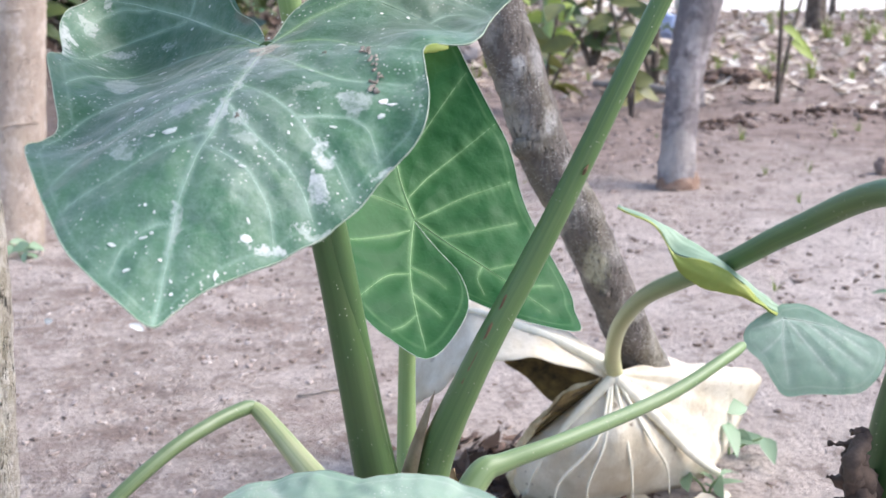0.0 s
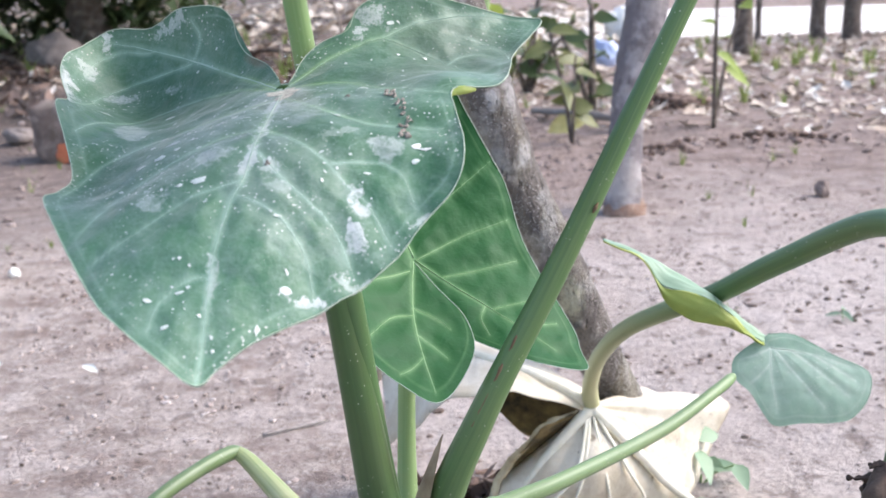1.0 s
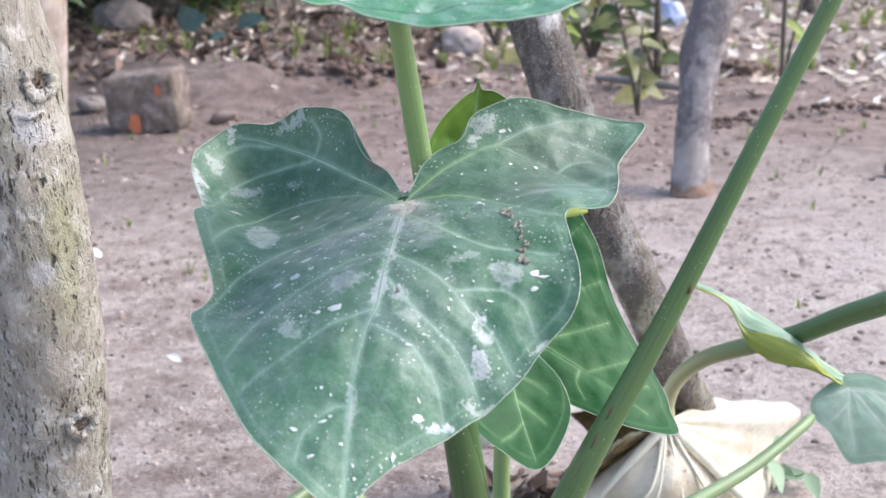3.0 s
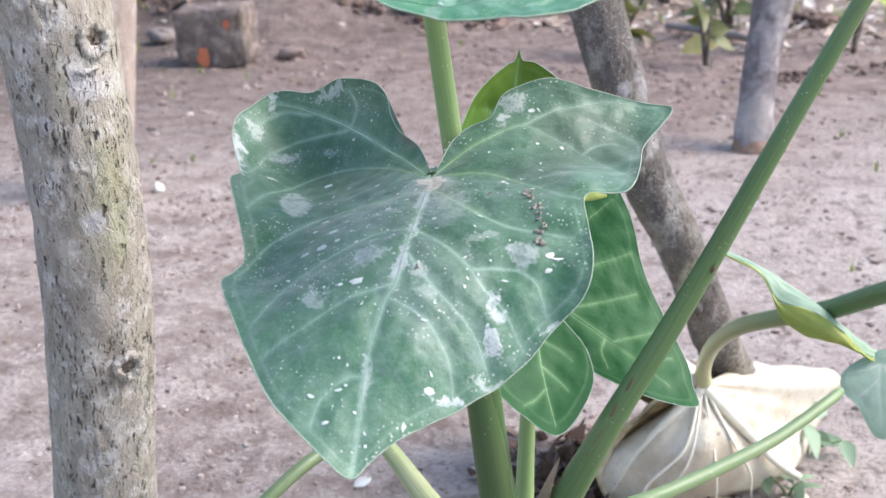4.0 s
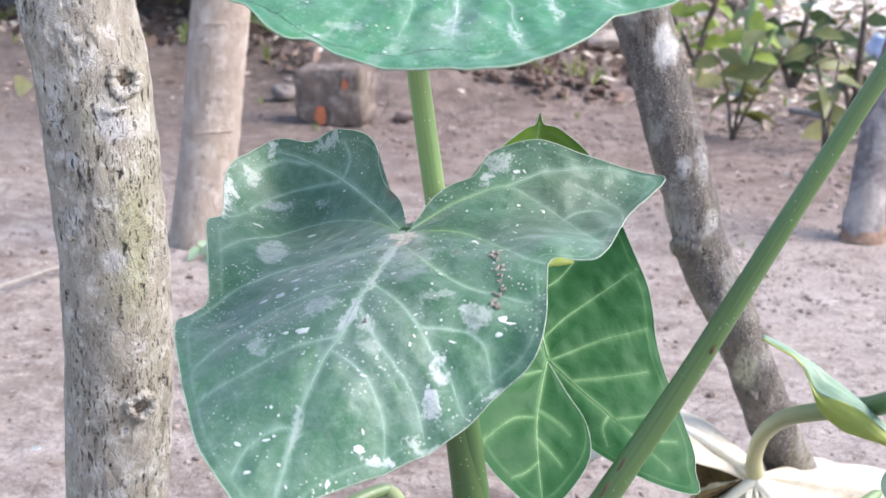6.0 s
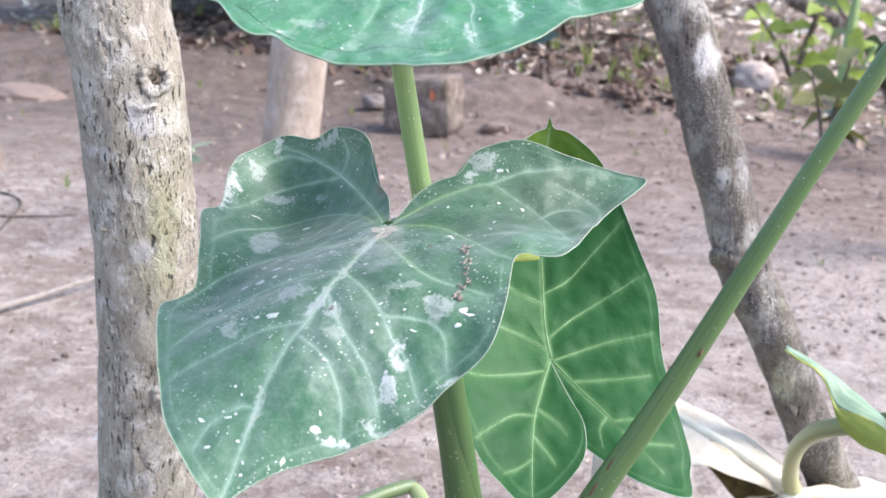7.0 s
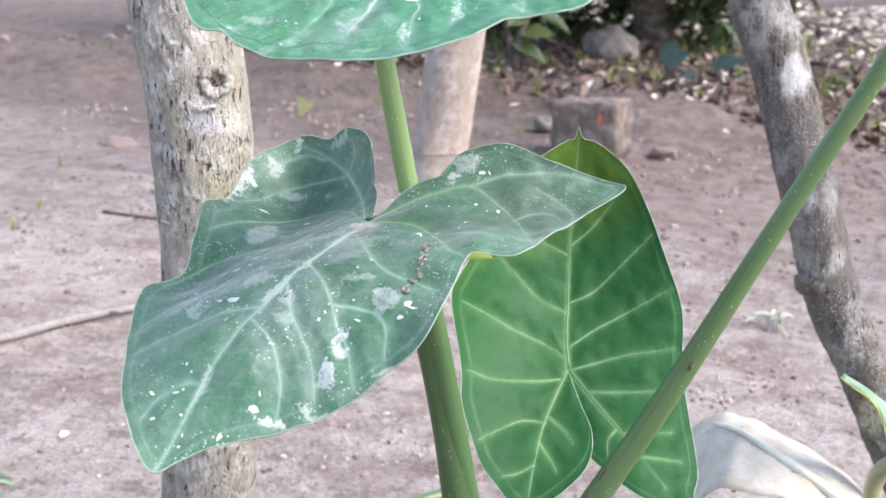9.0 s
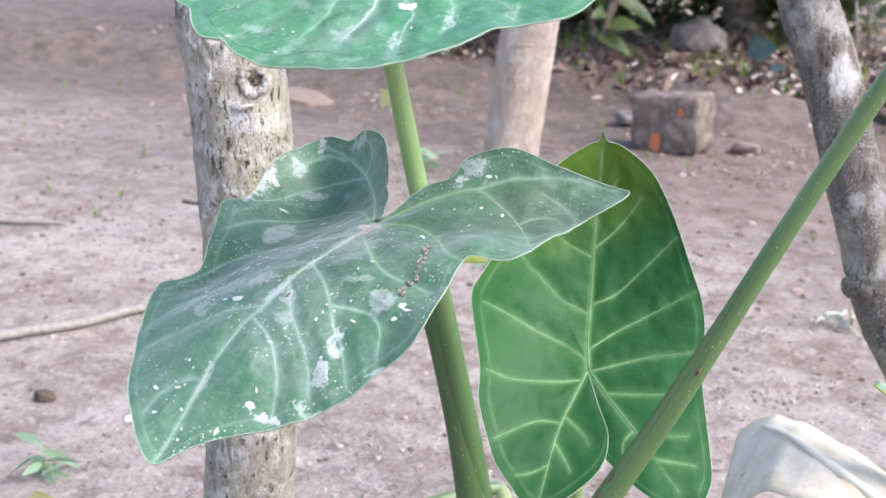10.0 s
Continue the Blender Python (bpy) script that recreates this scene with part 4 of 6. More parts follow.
sprout("weed", (-1.36, 0.745), [(0.055, -0.03, 0.03, 0.003, 5, 0.085, 0.026), (0.05, 0.03, -0.01, 0.003, 5, 0.08, 0.024), (0.03, 0.05, 0.02, 0.003, 3, 0.06, 0.02)], WEED, PETIOLE_LIGHT, "narrow-leaved green weed on bare earth", 8, "weeds")
sprout("weed", (-1.46, 2.86), [(0.05, 0.03, 0.0, 0.003, 5, 0.08, 0.035), (0.05, -0.05, 0.02, 0.003, 4, 0.08, 0.035)], WEED, PETIOLE_LIGHT, "low weed at the foot of the pale trunk", 9, "weeds")
sprout("weed", (-2.73, 4.3), [(0.09, 0.03, 0.0, 0.003, 5, 0.13, 0.035), (0.08, -0.05, 0.02, 0.003, 5, 0.12, 0.035)], WEED, PETIOLE_LIGHT, "tuft of blue-green weed in the yard", 12, "weeds")
sprout("weed", (-0.24, 2.96), [(0.05, 0.04, 0.0, 0.002, 4, 0.09, 0.018), (0.04, -0.05, 0.02, 0.002, 4, 0.09, 0.016), (0.06, 0.02, 0.03, 0.002, 3, 0.08, 0.016)], LITTER_GREY, DEADWOOD, "withered grey-green weed flat on the earth", 13, "weeds")
sprout("weed", (1.25, 2.45), [(0.03, 0.0, 0.02, 0.002, 4, 0.05, 0.02)], WEED, PETIOLE_LIGHT, "tiny weed on the trodden earth", 14, "weeds")
sprout("sapling_shrub", (1.59, 6.41), [(1.35, 0.02, 0.05, 0.014, 5, 0.16, 0.09), (0.9, 0.25, 0.3, 0.012, 4, 0.16, 0.1)], SHRUB, BARK_BROWN, "thin sapling with a few yellow-green leaves", 15)
sprout("sapling_shrub", (0.22, 6.2), [(0.62, 0.10, 0.05, 0.012, 8, 0.21, 0.12), (0.50, -0.12, 0.05, 0.010, 6, 0.20, 0.11), (0.58, 0.30, 0.0, 0.010, 7, 0.2, 0.11)], SHRUB_OLIVE, BARK_BROWN, "young shrub with broad drooping olive leaves", 26)
sprout("sapling_shrub", (0.72, 5.9), [(0.62, -0.12, 0.1, 0.014, 6, 0.2, 0.11), (0.5, 0.02, 0.0, 0.010, 5, 0.17, 0.1)], SHRUB_OLIVE, BARK_BROWN, "young shrub with broad drooping olive leaves", 27)
sprout("sapling_shrub", (0.92, 6.95), [(0.75, 0.0, 0.1, 0.03, 7, 0.22, 0.12), (0.62, -0.22, 0.0, 0.02, 7, 0.22, 0.13)], SHRUB_DARK, BARK_BROWN, "small shrub with drooping olive leaves", 16)
sprout("sapling_shrub", (0.57, 8.6), [(0.8, 0.1, 0.1, 0.03, 10, 0.26, 0.15), (0.7, -0.45, 0.0, 0.025, 10, 0.28, 0.15), (0.55, 0.35, -0.1, 0.02, 8, 0.24, 0.12)], SHRUB_DARK, BARK_BROWN, "bushy shrub with olive and yellow leaves", 17)
sprout("sapling_shrub", (0.22, 8.0), [(0.9, 0.04, 0.0, 0.05, 5, 0.3, 0.13), (0.5, 0.2, 0.0, 0.02, 5, 0.2, 0.1)], SHRUB, PETIOLE_LIGHT, "thick green shoot with long leaves", 21)
sprout("sapling_shrub", (-0.2, 9.6), [(0.8, 0.2, 0.1, 0.03, 10, 0.26, 0.15), (0.6, -0.4, 0.2, 0.02, 9, 0.24, 0.14)], SHRUB, BARK_BROWN, "shrub with yellowing leaves in the litter", 18)
sprout("sapling_shrub", (-3.55, 7.9), [(0.85, 0.15, 0.0, 0.035, 6, 0.32, 0.16), (0.75, -0.2, -0.1, 0.03, 6, 0.32, 0.16), (0.6, 0.1, 0.1, 0.03, 5, 0.3, 0.15)], SHRUB_DARK, BARK_BROWN, "dark shrub with hanging green leaves on the bank", 19)
sprout("sapling_shrub", (-5.8, 8.8), [(0.8, 0.15, 0.0, 0.03, 9, 0.3, 0.15), (0.6, -0.3, -0.1, 0.02, 9, 0.3, 0.14)], SHRUB_DARK, BARK_BROWN, "dark shrub on the earth bank", 20)


def thicket():
    """Dense dark undergrowth along the back of the yard, west of the road, and an added canopy that shades the bank."""
    verts, faces = [], []
    r = random.Random(41)
    for _ in range(6000):
        x = r.uniform(-8.2, -2.6)
        y = 10.6 - 0.25 * (x + 3) + abs(r.gauss(0, 1.6))
        z = r.random() ** 0.8 * (1.6 + 0.9 * noise.noise(Vector((x * 0.6, 0, 4)))) + 0.1
        a = r.uniform(0, 6.28)
        leaf_quad(verts, faces, (x, y, z + 0.2), (math.cos(a), math.sin(a), r.uniform(-0.6, 0.4)), (0, 0, 1), r.uniform(0.12, 0.34), r.uniform(0.06, 0.16), 0.3)
    # Added leaf canopy, above the camera's view, to cast shade on the bank.
    for _ in range(5000):
        x, y, z = r.uniform(-6.6, -2.3), r.uniform(8.2, 12.5), r.uniform(1.25, 2.7)
        a = r.uniform(0, 6.28)
        leaf_quad(verts, faces, (x, y, z), (math.cos(a), math.sin(a), r.uniform(-0.5, 0.3)), (0, 0, 1), r.uniform(0.2, 0.4), r.uniform(0.1, 0.2), 0.3)
    ob = new("thicket", mesh_of("thicket", verts, faces))
    ob.data.materials.append(THICKET)
    tagged(ob, "dense dark green undergrowth with an added unseen canopy shading the bank", "thicket", kind="stuff")


thicket()


# ---- loose things on the ground ----
def rock(name, at, r, material, label, category, seed, flat=0.7, group=""):
    bm = bmesh.new()
    bmesh.ops.create_icosphere(bm, subdivisions=4, radius=1.0)
    for v in bm.verts:
        p = v.co.copy()
        k = 1 + 0.28 * noise.noise(p * 1.3 + Vector((seed, 0, 0))) + 0.12 * noise.noise(p * 4 + Vector((0, seed, 0))) + 0.05 * noise.noise(p * 12)
        v.co = Vector((p.x * r[0] * k, p.y * r[1] * k, p.z * r[2] * k))
    me = bpy.data.meshes.new(name)
    bm.to_mesh(me)
    bm.free()
    me.polygons.foreach_set("use_smooth", [True] * len(me.polygons))
    me.materials.append(material)
    ob = new(name, me)
    ob.location = (at[0], at[1], height(at[0], at[1]) + r[2] * flat)
    ob.rotation_euler = (0.1, 0.1, seed)
    return tagged(ob, label, category, group)


def concrete_block():
    """A weathered squared block, its edges broken, with two patches of raw red brick."""
    ob = root("old_brick_block", (-2.0, 5.74, height(-2.0, 5.74)), "weathered dark brick block with raw red patches", "block")
    bm = bmesh.new()
    bmesh.ops.create_cube(bm, size=1.0)
    bmesh.ops.subdivide_edges(bm, edges=bm.edges[:], cuts=16, use_grid_fill=True)
    m = pose(-2.02, 5.78, 0.165, 3, -4, -2)
    for v in bm.verts:
        p = v.co.copy()
        q = Vector([math.copysign(min(abs(c), 0.5 - 0.03 * max(0, sorted([abs(a) for a in p])[1] - 0.36) / 0.14), c) for c in p])
        q = Vector((q.x * 0.42, q.y * 0.26, q.z * 0.34))
        q += p.normalized() * (0.012 * noise.noise(q * 9) + 0.010 * noise.noise(q * 28))
        if p.z < -0.3 and p.x < -0.1:
            q.x += 0.07 * (-p.z - 0.3) / 0.2
        v.co = m @ q
    me = bpy.data.meshes.new("block")
    bm.to_mesh(me)
    bm.free()
    me.polygons.foreach_set("use_smooth", [True] * len(me.polygons))
    part("block", me, BLOCK, ob)
    for cx, cz, s, seed in ((-0.045, -0.10, 0.050, 1.0), (0.115, 0.075, 0.024, 2.0)):
        verts = [m @ Vector((cx, -0.142, cz))]
        for k in range(14):
            a = 2 * math.pi * k / 14
            r = s * (1 + 0.55 * noise.noise(Vector((math.cos(a) * 1.5, math.sin(a) * 1.5, seed))))
            verts.append(m @ Vector((cx + r * math.cos(a) * 0.75, -0.139, cz + r * math.sin(a) * 1.15)))
        faces = [(0, 1 + k, 1 + (k + 1) % 14) for k in range(14)]
        part("broken_face", mesh_of("broken_face", verts, faces), ORANGE, ob, "raw orange-red brick face")


concrete_block()
rock("stone", (-3.4, 9.55), (0.26, 0.20, 0.18), STONE, "dark grey rounded stone on the bank", "stone", 1.0, group="stones")
rock("stone", (-2.62, 6.5), (0.10, 0.09, 0.06), STONE, "small pale stone beside the block", "stone", 2.0, group="stones")
rock("stone", (-1.65, 6.0), (0.09, 0.07, 0.04), CLOD, "flat reddish stone beside the block", "stone", 3.0, group="stones")
rock("stone", (-1.0, 9.9), (0.20, 0.14, 0.09), STONE_PALE, "pinkish pale stone in the litter", "stone", 4.0, group="stones")
rock("stone", (-0.45, 8.9), (0.30, 0.16, 0.11), STONE_PALE, "long pale stone in the litter", "stone", 5.0, group="stones")
rock("stone", (-4.25, 4.25), (0.12, 0.09, 0.025), CLOD, "flat earth-coloured stone in the yard", "stone", 6.0, 0.4, "stones")
rock("stone", (-4.75, 5.75), (0.24, 0.18, 0.05), CLOD, "flat earthy stone behind the pale trunk", "stone", 6.5, 0.4, "stones")
rock("soil_clod", (-1.69, 1.03), (0.026, 0.02, 0.018), HOLLOW, "dark clod of earth", "clod", 7.0)
rock("soil_clod", (1.67, 4.28), (0.036, 0.03, 0.04), CLOD, "small upright reddish earth clod", "clod", 8.0)


def heap(name, at, rx, ry, n, size, material, label, seed):
    """A low heap of loose crumbs of earth."""
    r = random.Random(seed)
    verts, faces = [], []
    for _ in range(n):
        a, f = r.uniform(0, 6.28), r.random() ** 0.7
        x, y = at[0] + rx * f * math.cos(a), at[1] + ry * f * math.sin(a)
        q = size * r.uniform(0.35, 1.0)
        lump(verts, faces, (x, y, height(x, y) + (1 - f) * size * 1.3 + q * 0.2), q, r, 0.6)
    me = mesh_of(name, verts, faces)
    me.materials.append(material)
    tagged(new(name, me), label, "clod", kind="stuff")


heap("soil_clod_heap", (1.15, 5.6), 0.22, 0.14, 46, 0.030, CLOD_DARK, "low heap of dark earth crumbs beside the tree", 9)
heap("soil_clod_heap", (1.45, 7.6), 0.42, 0.18, 70, 0.055, CLOD_DARK, "dark rotting heap among the dry litter", 10)
heap("soil_clod_heap", (-1.0, 7.2), 0.7, 0.2, 70, 0.045, CLOD_DARK, "low ridge of dark earth crumbs", 12)
heap("soil_clod_heap", (1.75, 5.9), 0.5, 0.16, 50, 0.035, CLOD_DARK, "low ridge of dark earth crumbs", 13)
rock("pebble", (-1.405, 3.146), (0.022, 0.02, 0.02), WHITE, "white pebble on bare earth", "pebble", 11.0)
rock("plastic_scrap", (1.36, 10.9), (0.16, 0.1, 0.14), BLUE, "crumpled pale blue plastic bag", "litter", 12.0)
rock("plastic_scrap", (1.93, 14.2), (0.26, 0.2, 0.24), WHITE, "crumpled white plastic bag", "litter", 13.0)
rock("plastic_scrap", (-3.0, 12.6), (0.12, 0.06, 0.09), GREEN_PLASTIC, "bright green plastic scrap", "litter", 14.0)


def chip(at, length, width, turn, material, label, category="petal", group="fallen petals", z=0.006):
    verts, faces = [], []
    a = radians(turn)
    p = (at[0], at[1], height(*at) + z)
    lift = {"petal": 0.75, "fallen leaf": 0.6}.get(category, 0.0)
    leaf_quad(verts, faces, p, (math.cos(a), math.sin(a), lift), (0.3, -0.8, 0.5), length, width, 0.35 * lift + 0.05, 0.25)
    ob = new(category.replace(" ", "_"), mesh_of("chip", verts, faces))
    ob.data.materials.append(material)
    tagged(ob, label, category, group)


for at, l, w, a in (((-0.785, 2.08), 0.055, 0.022, 170), ((-1.15, 1.275), 0.035, 0.012, 10), ((-0.24, 1.08), 0.045, 0.022, 20), ((-1.08, 2.13), 0.03, 0.02, 0), ((-1.42, 1.05), 0.03, 0.018, 60)):
    chip(at, l, w, a, WHITE, "white fallen petal on the earth")
for at, l, w, a in (((-4.26, 6.0), 0.20, 0.15, -20), ((0.60, 6.22), 0.28, 0.12, -8), ((-0.1, 8.1), 0.3, 0.12, -35)):
    chip(at, l, w, a, YELLOW_LEAF, "fallen yellow leaf on the ground", "fallen leaf", "fallen leaves", 0.03)
for at, l, w, a in (((-2.85, 9.3), 0.32, 0.26, -10), ((-2.2, 8.7), 0.32, 0.14, -20), ((-2.3, 8.2), 0.16, 0.07, 10)):
    chip(at, l, w, a, BLUE_GREEN, "dull green fallen leaf on the bank", "fallen leaf", "fallen leaves", 0.05)
chip((-1.22, 0.60), 0.10, 0.05, 10, YELLOW_LEAF, "yellow fallen leaf on the earth", "fallen leaf", "fallen leaves", 0.02)


def stick(pts, material, label, forks=()):
    ob = root("stick", pts[0][:3], label, "stick", "sticks")
    tube_part("branch", pts, material, ob, sides=10, per=8, rough=0.002, scale=60)
    for f in forks:
        tube_part("twig", f, material, ob, sides=8, per=5)


stick([(-2.24, 0.95, 0.015, 0.017), (-2.15, 1.27, 0.018, 0.016), (-2.08, 1.47, 0.015, 0.0145), (-2.045, 1.67, 0.02, 0.014), (-1.98, 1.88, 0.022, 0.012), (-1.94, 2.05, 0.02, 0.011), (-1.88, 2.28, 0.03, 0.009), (-1.82, 2.58, 0.03, 0.006)], DEADWOOD, "long grey dead branch on the earth", [[(-2.0, 1.82, 0.02, 0.008), (-1.93, 1.80, 0.04, 0.004)]])
stick([(-3.06, 2.90, 0.008, 0.007), (-2.71, 2.96, 0.010, 0.005), (-2.5, 3.1, 0.008, 0.003)], BARK_BROWN, "thin dark twig on the earth")
stick([(-3.5, 2.05, 0.012, 0.014), (-3.3, 2.16, 0.014, 0.012), (-3.1, 2.3, 0.012, 0.006)], DEADWOOD, "short pale stick on the earth")
stick([(-3.2, 3.35, 0.008, 0.006), (-2.85, 3.2, 0.010, 0.005), (-2.6, 2.75, 0.008, 0.003)], BARK_BROWN, "crooked dark twig near the sapling")
stick([(-0.27, 1.62, 0.006, 0.004), (-0.13, 1.70, 0.008, 0.003)], DEADWOOD, "small straw on the earth")
stick([(0.55, 7.3, 0.03, 0.02), (0.85, 6.9, 0.05, 0.03), (1.05, 6.6, 0.05, 0.02)], DEADWOOD, "dry branch lying in the litter")
stick([(0.2, 15.8, -0.02, 0.09), (-1.1, 16.5, 0.5, 0.1), (-2.6, 17.3, 1.0, 0.11), (-5.5, 18.5, 1.6, 0.13)], BARK_BROWN, "dark fallen log propped above the litter")


def root_tangle():
    """Roots and dead stems hanging over the bank."""
    ob = root("root_tangle", (-3.4, 8.6, 0.1), "tangle of dark roots and dead stems on the bank", "roots")
    r = random.Random(23)
    for k in range(30):
        x, y = r.uniform(-5.6, -1.7), r.uniform(8.2, 10.4)
        z = height(x, y)
        dx, dy, h = r.uniform(-0.7, 0.9), r.uniform(-0.4, 0.2), r.uniform(0.02, 0.12)
        rad = r.choice((0.005, 0.008, 0.014, 0.022))
        tube_part("root", [(x, y, z - 0.03, rad), (x + dx * 0.35, y + dy * 0.4, z + h, rad * 0.9), (x + dx * 0.8, y + dy, z + h * 0.6, rad * 0.7), (x + dx, y + dy * 1.1, max(height(x + dx, y + dy * 1.1), 0) + 0.01, rad * 0.5)],
                  r.choice((BARK_BROWN, BARK_BROWN, HOLLOW)), ob, sides=8, per=6, rough=rad * 0.3, scale=20)


root_tangle()


def dry_vines():
    """Thin dead stems standing in the litter."""
    ob = root("dry_vines", (-1.0, 10.0, height(-1.0, 10.0)), "thin dry vine stems standing in the leaf litter", "vines")
    r = random.Random(77)
    for k in range(18):
        x, y = r.uniform(-2.2, 0.3), r.uniform(9.0, 11.5)
        h, dx, z = r.uniform(0.5, 1.3), r.uniform(-0.5, 0.5), height(x, y)
        rad = r.choice((0.006, 0.009, 0.014))
        tube_part("stem", [(x, y, z - 0.03, rad), (x + dx * 0.2, y, z + h * 0.45, rad), (x + dx * 0.7, y + 0.1, z + h * 0.9, rad * 0.7), (x + dx * 1.3, y + 0.1, z + h, rad * 0.4)], r.choice((DEADWOOD, BARK_BROWN, BARK_TAN)), ob, sides=7, per=6, rough=rad * 0.3, scale=20)


dry_vines()
trunk("stump", [(-3.3, 10.7, -0.05, 0.30), (-3.35, 10.75, 0.2, 0.21), (-3.5, 10.8, 0.55, 0.16), (-3.75, 10.9, 1.5, 0.14)], BARK_BROWN, "dark gnarled tree base on the bank", rough=0.06, seed=4.0)
for k, (x, y, dx, dy) in enumerate(((-3.2, 10.6, 0.5, -0.5), (-3.45, 10.55, -0.35, -0.6), (-3.05, 10.8, 0.9, -0.1))):
    stick([(x, y, 0.30, 0.05), (x + dx * 0.45, y + dy * 0.5, 0.16, 0.04), (x + dx, y + dy, height(x + dx, y + dy), 0.035)], BARK_BROWN, "thick root running down the bank")


# ---- the large plant ----
plant = root("elephant_ear_plant", (0.16, 0.22, 0.0), "tall green elephant ear plant with dusty heart-shaped leaves", "plant")
tube_part("stem", [(0.16, 0.23, -0.02, 0.06), (0.16, 0.23, 0.15, 0.055), (0.16, 0.22, 0.30, 0.045), (0.16, 0.22, 0.38, 0.03)], SHEATH, plant, "short ringed brown stem", rough=0.006)


def ring(pairs):
    return [(1000 * r * math.cos(radians(a)), 1000 * r * math.sin(radians(a))) for a, r in pairs]


def axes_of(along, out):
    """Axes of a blade from its length and its face."""
    u = Vector(along).normalized()
    n = Vector(out)
    n = (n - u * n.dot(u)).normalized()
    return tuple(u), tuple(n.cross(u)), tuple(n)


def grooved(surface, ribs, depth, width):
    """The surface with soft furrows along its ribs, so that the tissue swells between them."""
    pts = np.array([(p[0] / 1000, p[1] / 1000) for rib in ribs for p in spline(rib, 8)])

    def f(u, v):
        d = ((pts[:, 0] - u) ** 2 + (pts[:, 1] - v) ** 2).min()
        return surface(u, v) - depth * math.exp(-d / (2 * width * width)) + depth * 0.4
    return f


def full_leaf(at, axes, edge, surface, ribs, material, rib_material, owner, label, depth=0.003, rings=84, per=9, margin=0.00045, rib_width=1.1, tuck=0.0):
    shape = grooved(surface, [p for p, _ in ribs], depth, 0.009)
    b = blade("leaf_blade", at, axes, edge, shape, material, owner, label, rings, per, ribs=ribs, tuck=tuck)
    for k, (pts, r) in enumerate(ribs):
        vein("midrib" if k == 0 else "vein", b, shape, pts, 0.55 * r * rib_width / 1000, 0.0004, rib_material, -0.0002)
    if margin:
        line = spline([(u / 1000, v / 1000) for u, v in edge], 4)
        half = len(line) / 2
        me = mesh_of("margin", *tube([(u, v, shape(u, v) - (tuck * smooth(140, 160, abs(math.degrees(math.atan2(v, u)))) if k < half else 0.0), margin) for k, (u, v) in enumerate(line)], per=1, sides=6))
        me.materials.append(MARGIN)
        new("margin", me).parent = b
    return b, shape


MAIN_AT, MAIN_AXES = (0.0873, -0.0089, 0.9414), ((-0.0676, -0.8613, -0.5037), (0.9951, -0.095, 0.029), (-0.0728, -0.4992, 0.8634))
MAIN_EDGE = [(-14, 2), (-44, 8), (-61, 20), (-74, 41), (-92, 49), (-103, 65), (-114, 89), (-117, 105), (-120, 127), (-125, 152), (-127, 196), (-101, 190),
             (-68, 176), (-23, 178), (15, 174), (26, 160), (34, 139), (61, 143), (98, 152), (123, 153), (140, 146), (157, 129), (179, 113), (204, 91)]
MAIN_EDGE += [(231, 62), (250, 42), (267, 25), (288, 10), (304, 0), (296, -19), (271, -52), (254, -71), (222, -95), (183, -121), (145, -144), (123, -144), (101, -142), (66, -156)]
MAIN_EDGE += [(25, -175), (-2, -179), (-60, -209), (-100, -217), (-133, -203), (-142, -182), (-137, -150), (-134, -115), (-120, -81), (-106, -64), (-90, -58), (-72, -46), (-50, -24), (-24, -9)]
main_surface = poly_surface((0.0549, 0.0339, 0.082, -0.0178, -0.1153, -0.1767, -0.0512, 0.1027, -0.0235, 0.0655, -0.11, 0.1358),
                            ((0.010, -0.187, 0.020, 0.035), (0.117, -0.130, -0.022, 0.032), (0.020, 0.137, 0.022, 0.030), (0.031, 0.180, -0.020, 0.030), (-0.09, 0.15, 0.01, 0.05)), 0.0012, 3.0)
MAIN_RIBS = [([(4, 1), (65, 4), (112, 5), (146, 5), (170, 0), (217, -4), (265, -2), (302, 0)], 3.4), ([(-2, -4), (-39, -37), (-73, -72), (-103, -109), (-122, -143), (-132, -170), (-134, -196)], 2.8), ([(-4, 1), (-37, 23), (-57, 44), (-72, 68), (-68, 91), (-56, 118), (-33, 147), (-6, 171)], 2.4),
             ([(-101, -105), (-113, -99), (-126, -108)], 1.0), ([(-124, -148), (-128, -182), (-113, -201), (-90, -204)], 1.1), ([(-100, -108), (-105, -140), (-101, -171), (-72, -188), (-12, -179)], 1.6)]
MAIN_RIBS += [([(-9, -14), (-39, -61), (-56, -105), (-50, -140), (-8, -152), (46, -157)], 1.7), ([(22, 0), (30, -33), (36, -64), (44, -94), (63, -113), (85, -130), (128, -141)], 1.7), ([(84, 5), (88, -20), (98, -37), (123, -68), (148, -89), (192, -105)], 1.6), ([(148, 5), (157, -15), (166, -30), (198, -67), (219, -87)], 1.4),
              ([(227, -3), (230, -15), (240, -26), (254, -34), (271, -36)], 1.0), ([(-72, 68), (-91, 92), (-103, 115), (-119, 147), (-126, 184)], 1.6), ([(-94, 126), (-91, 146), (-78, 168), (-54, 175)], 1.0), ([(-51, 124), (-65, 134), (-73, 149), (-69, 162)], 0.8)]
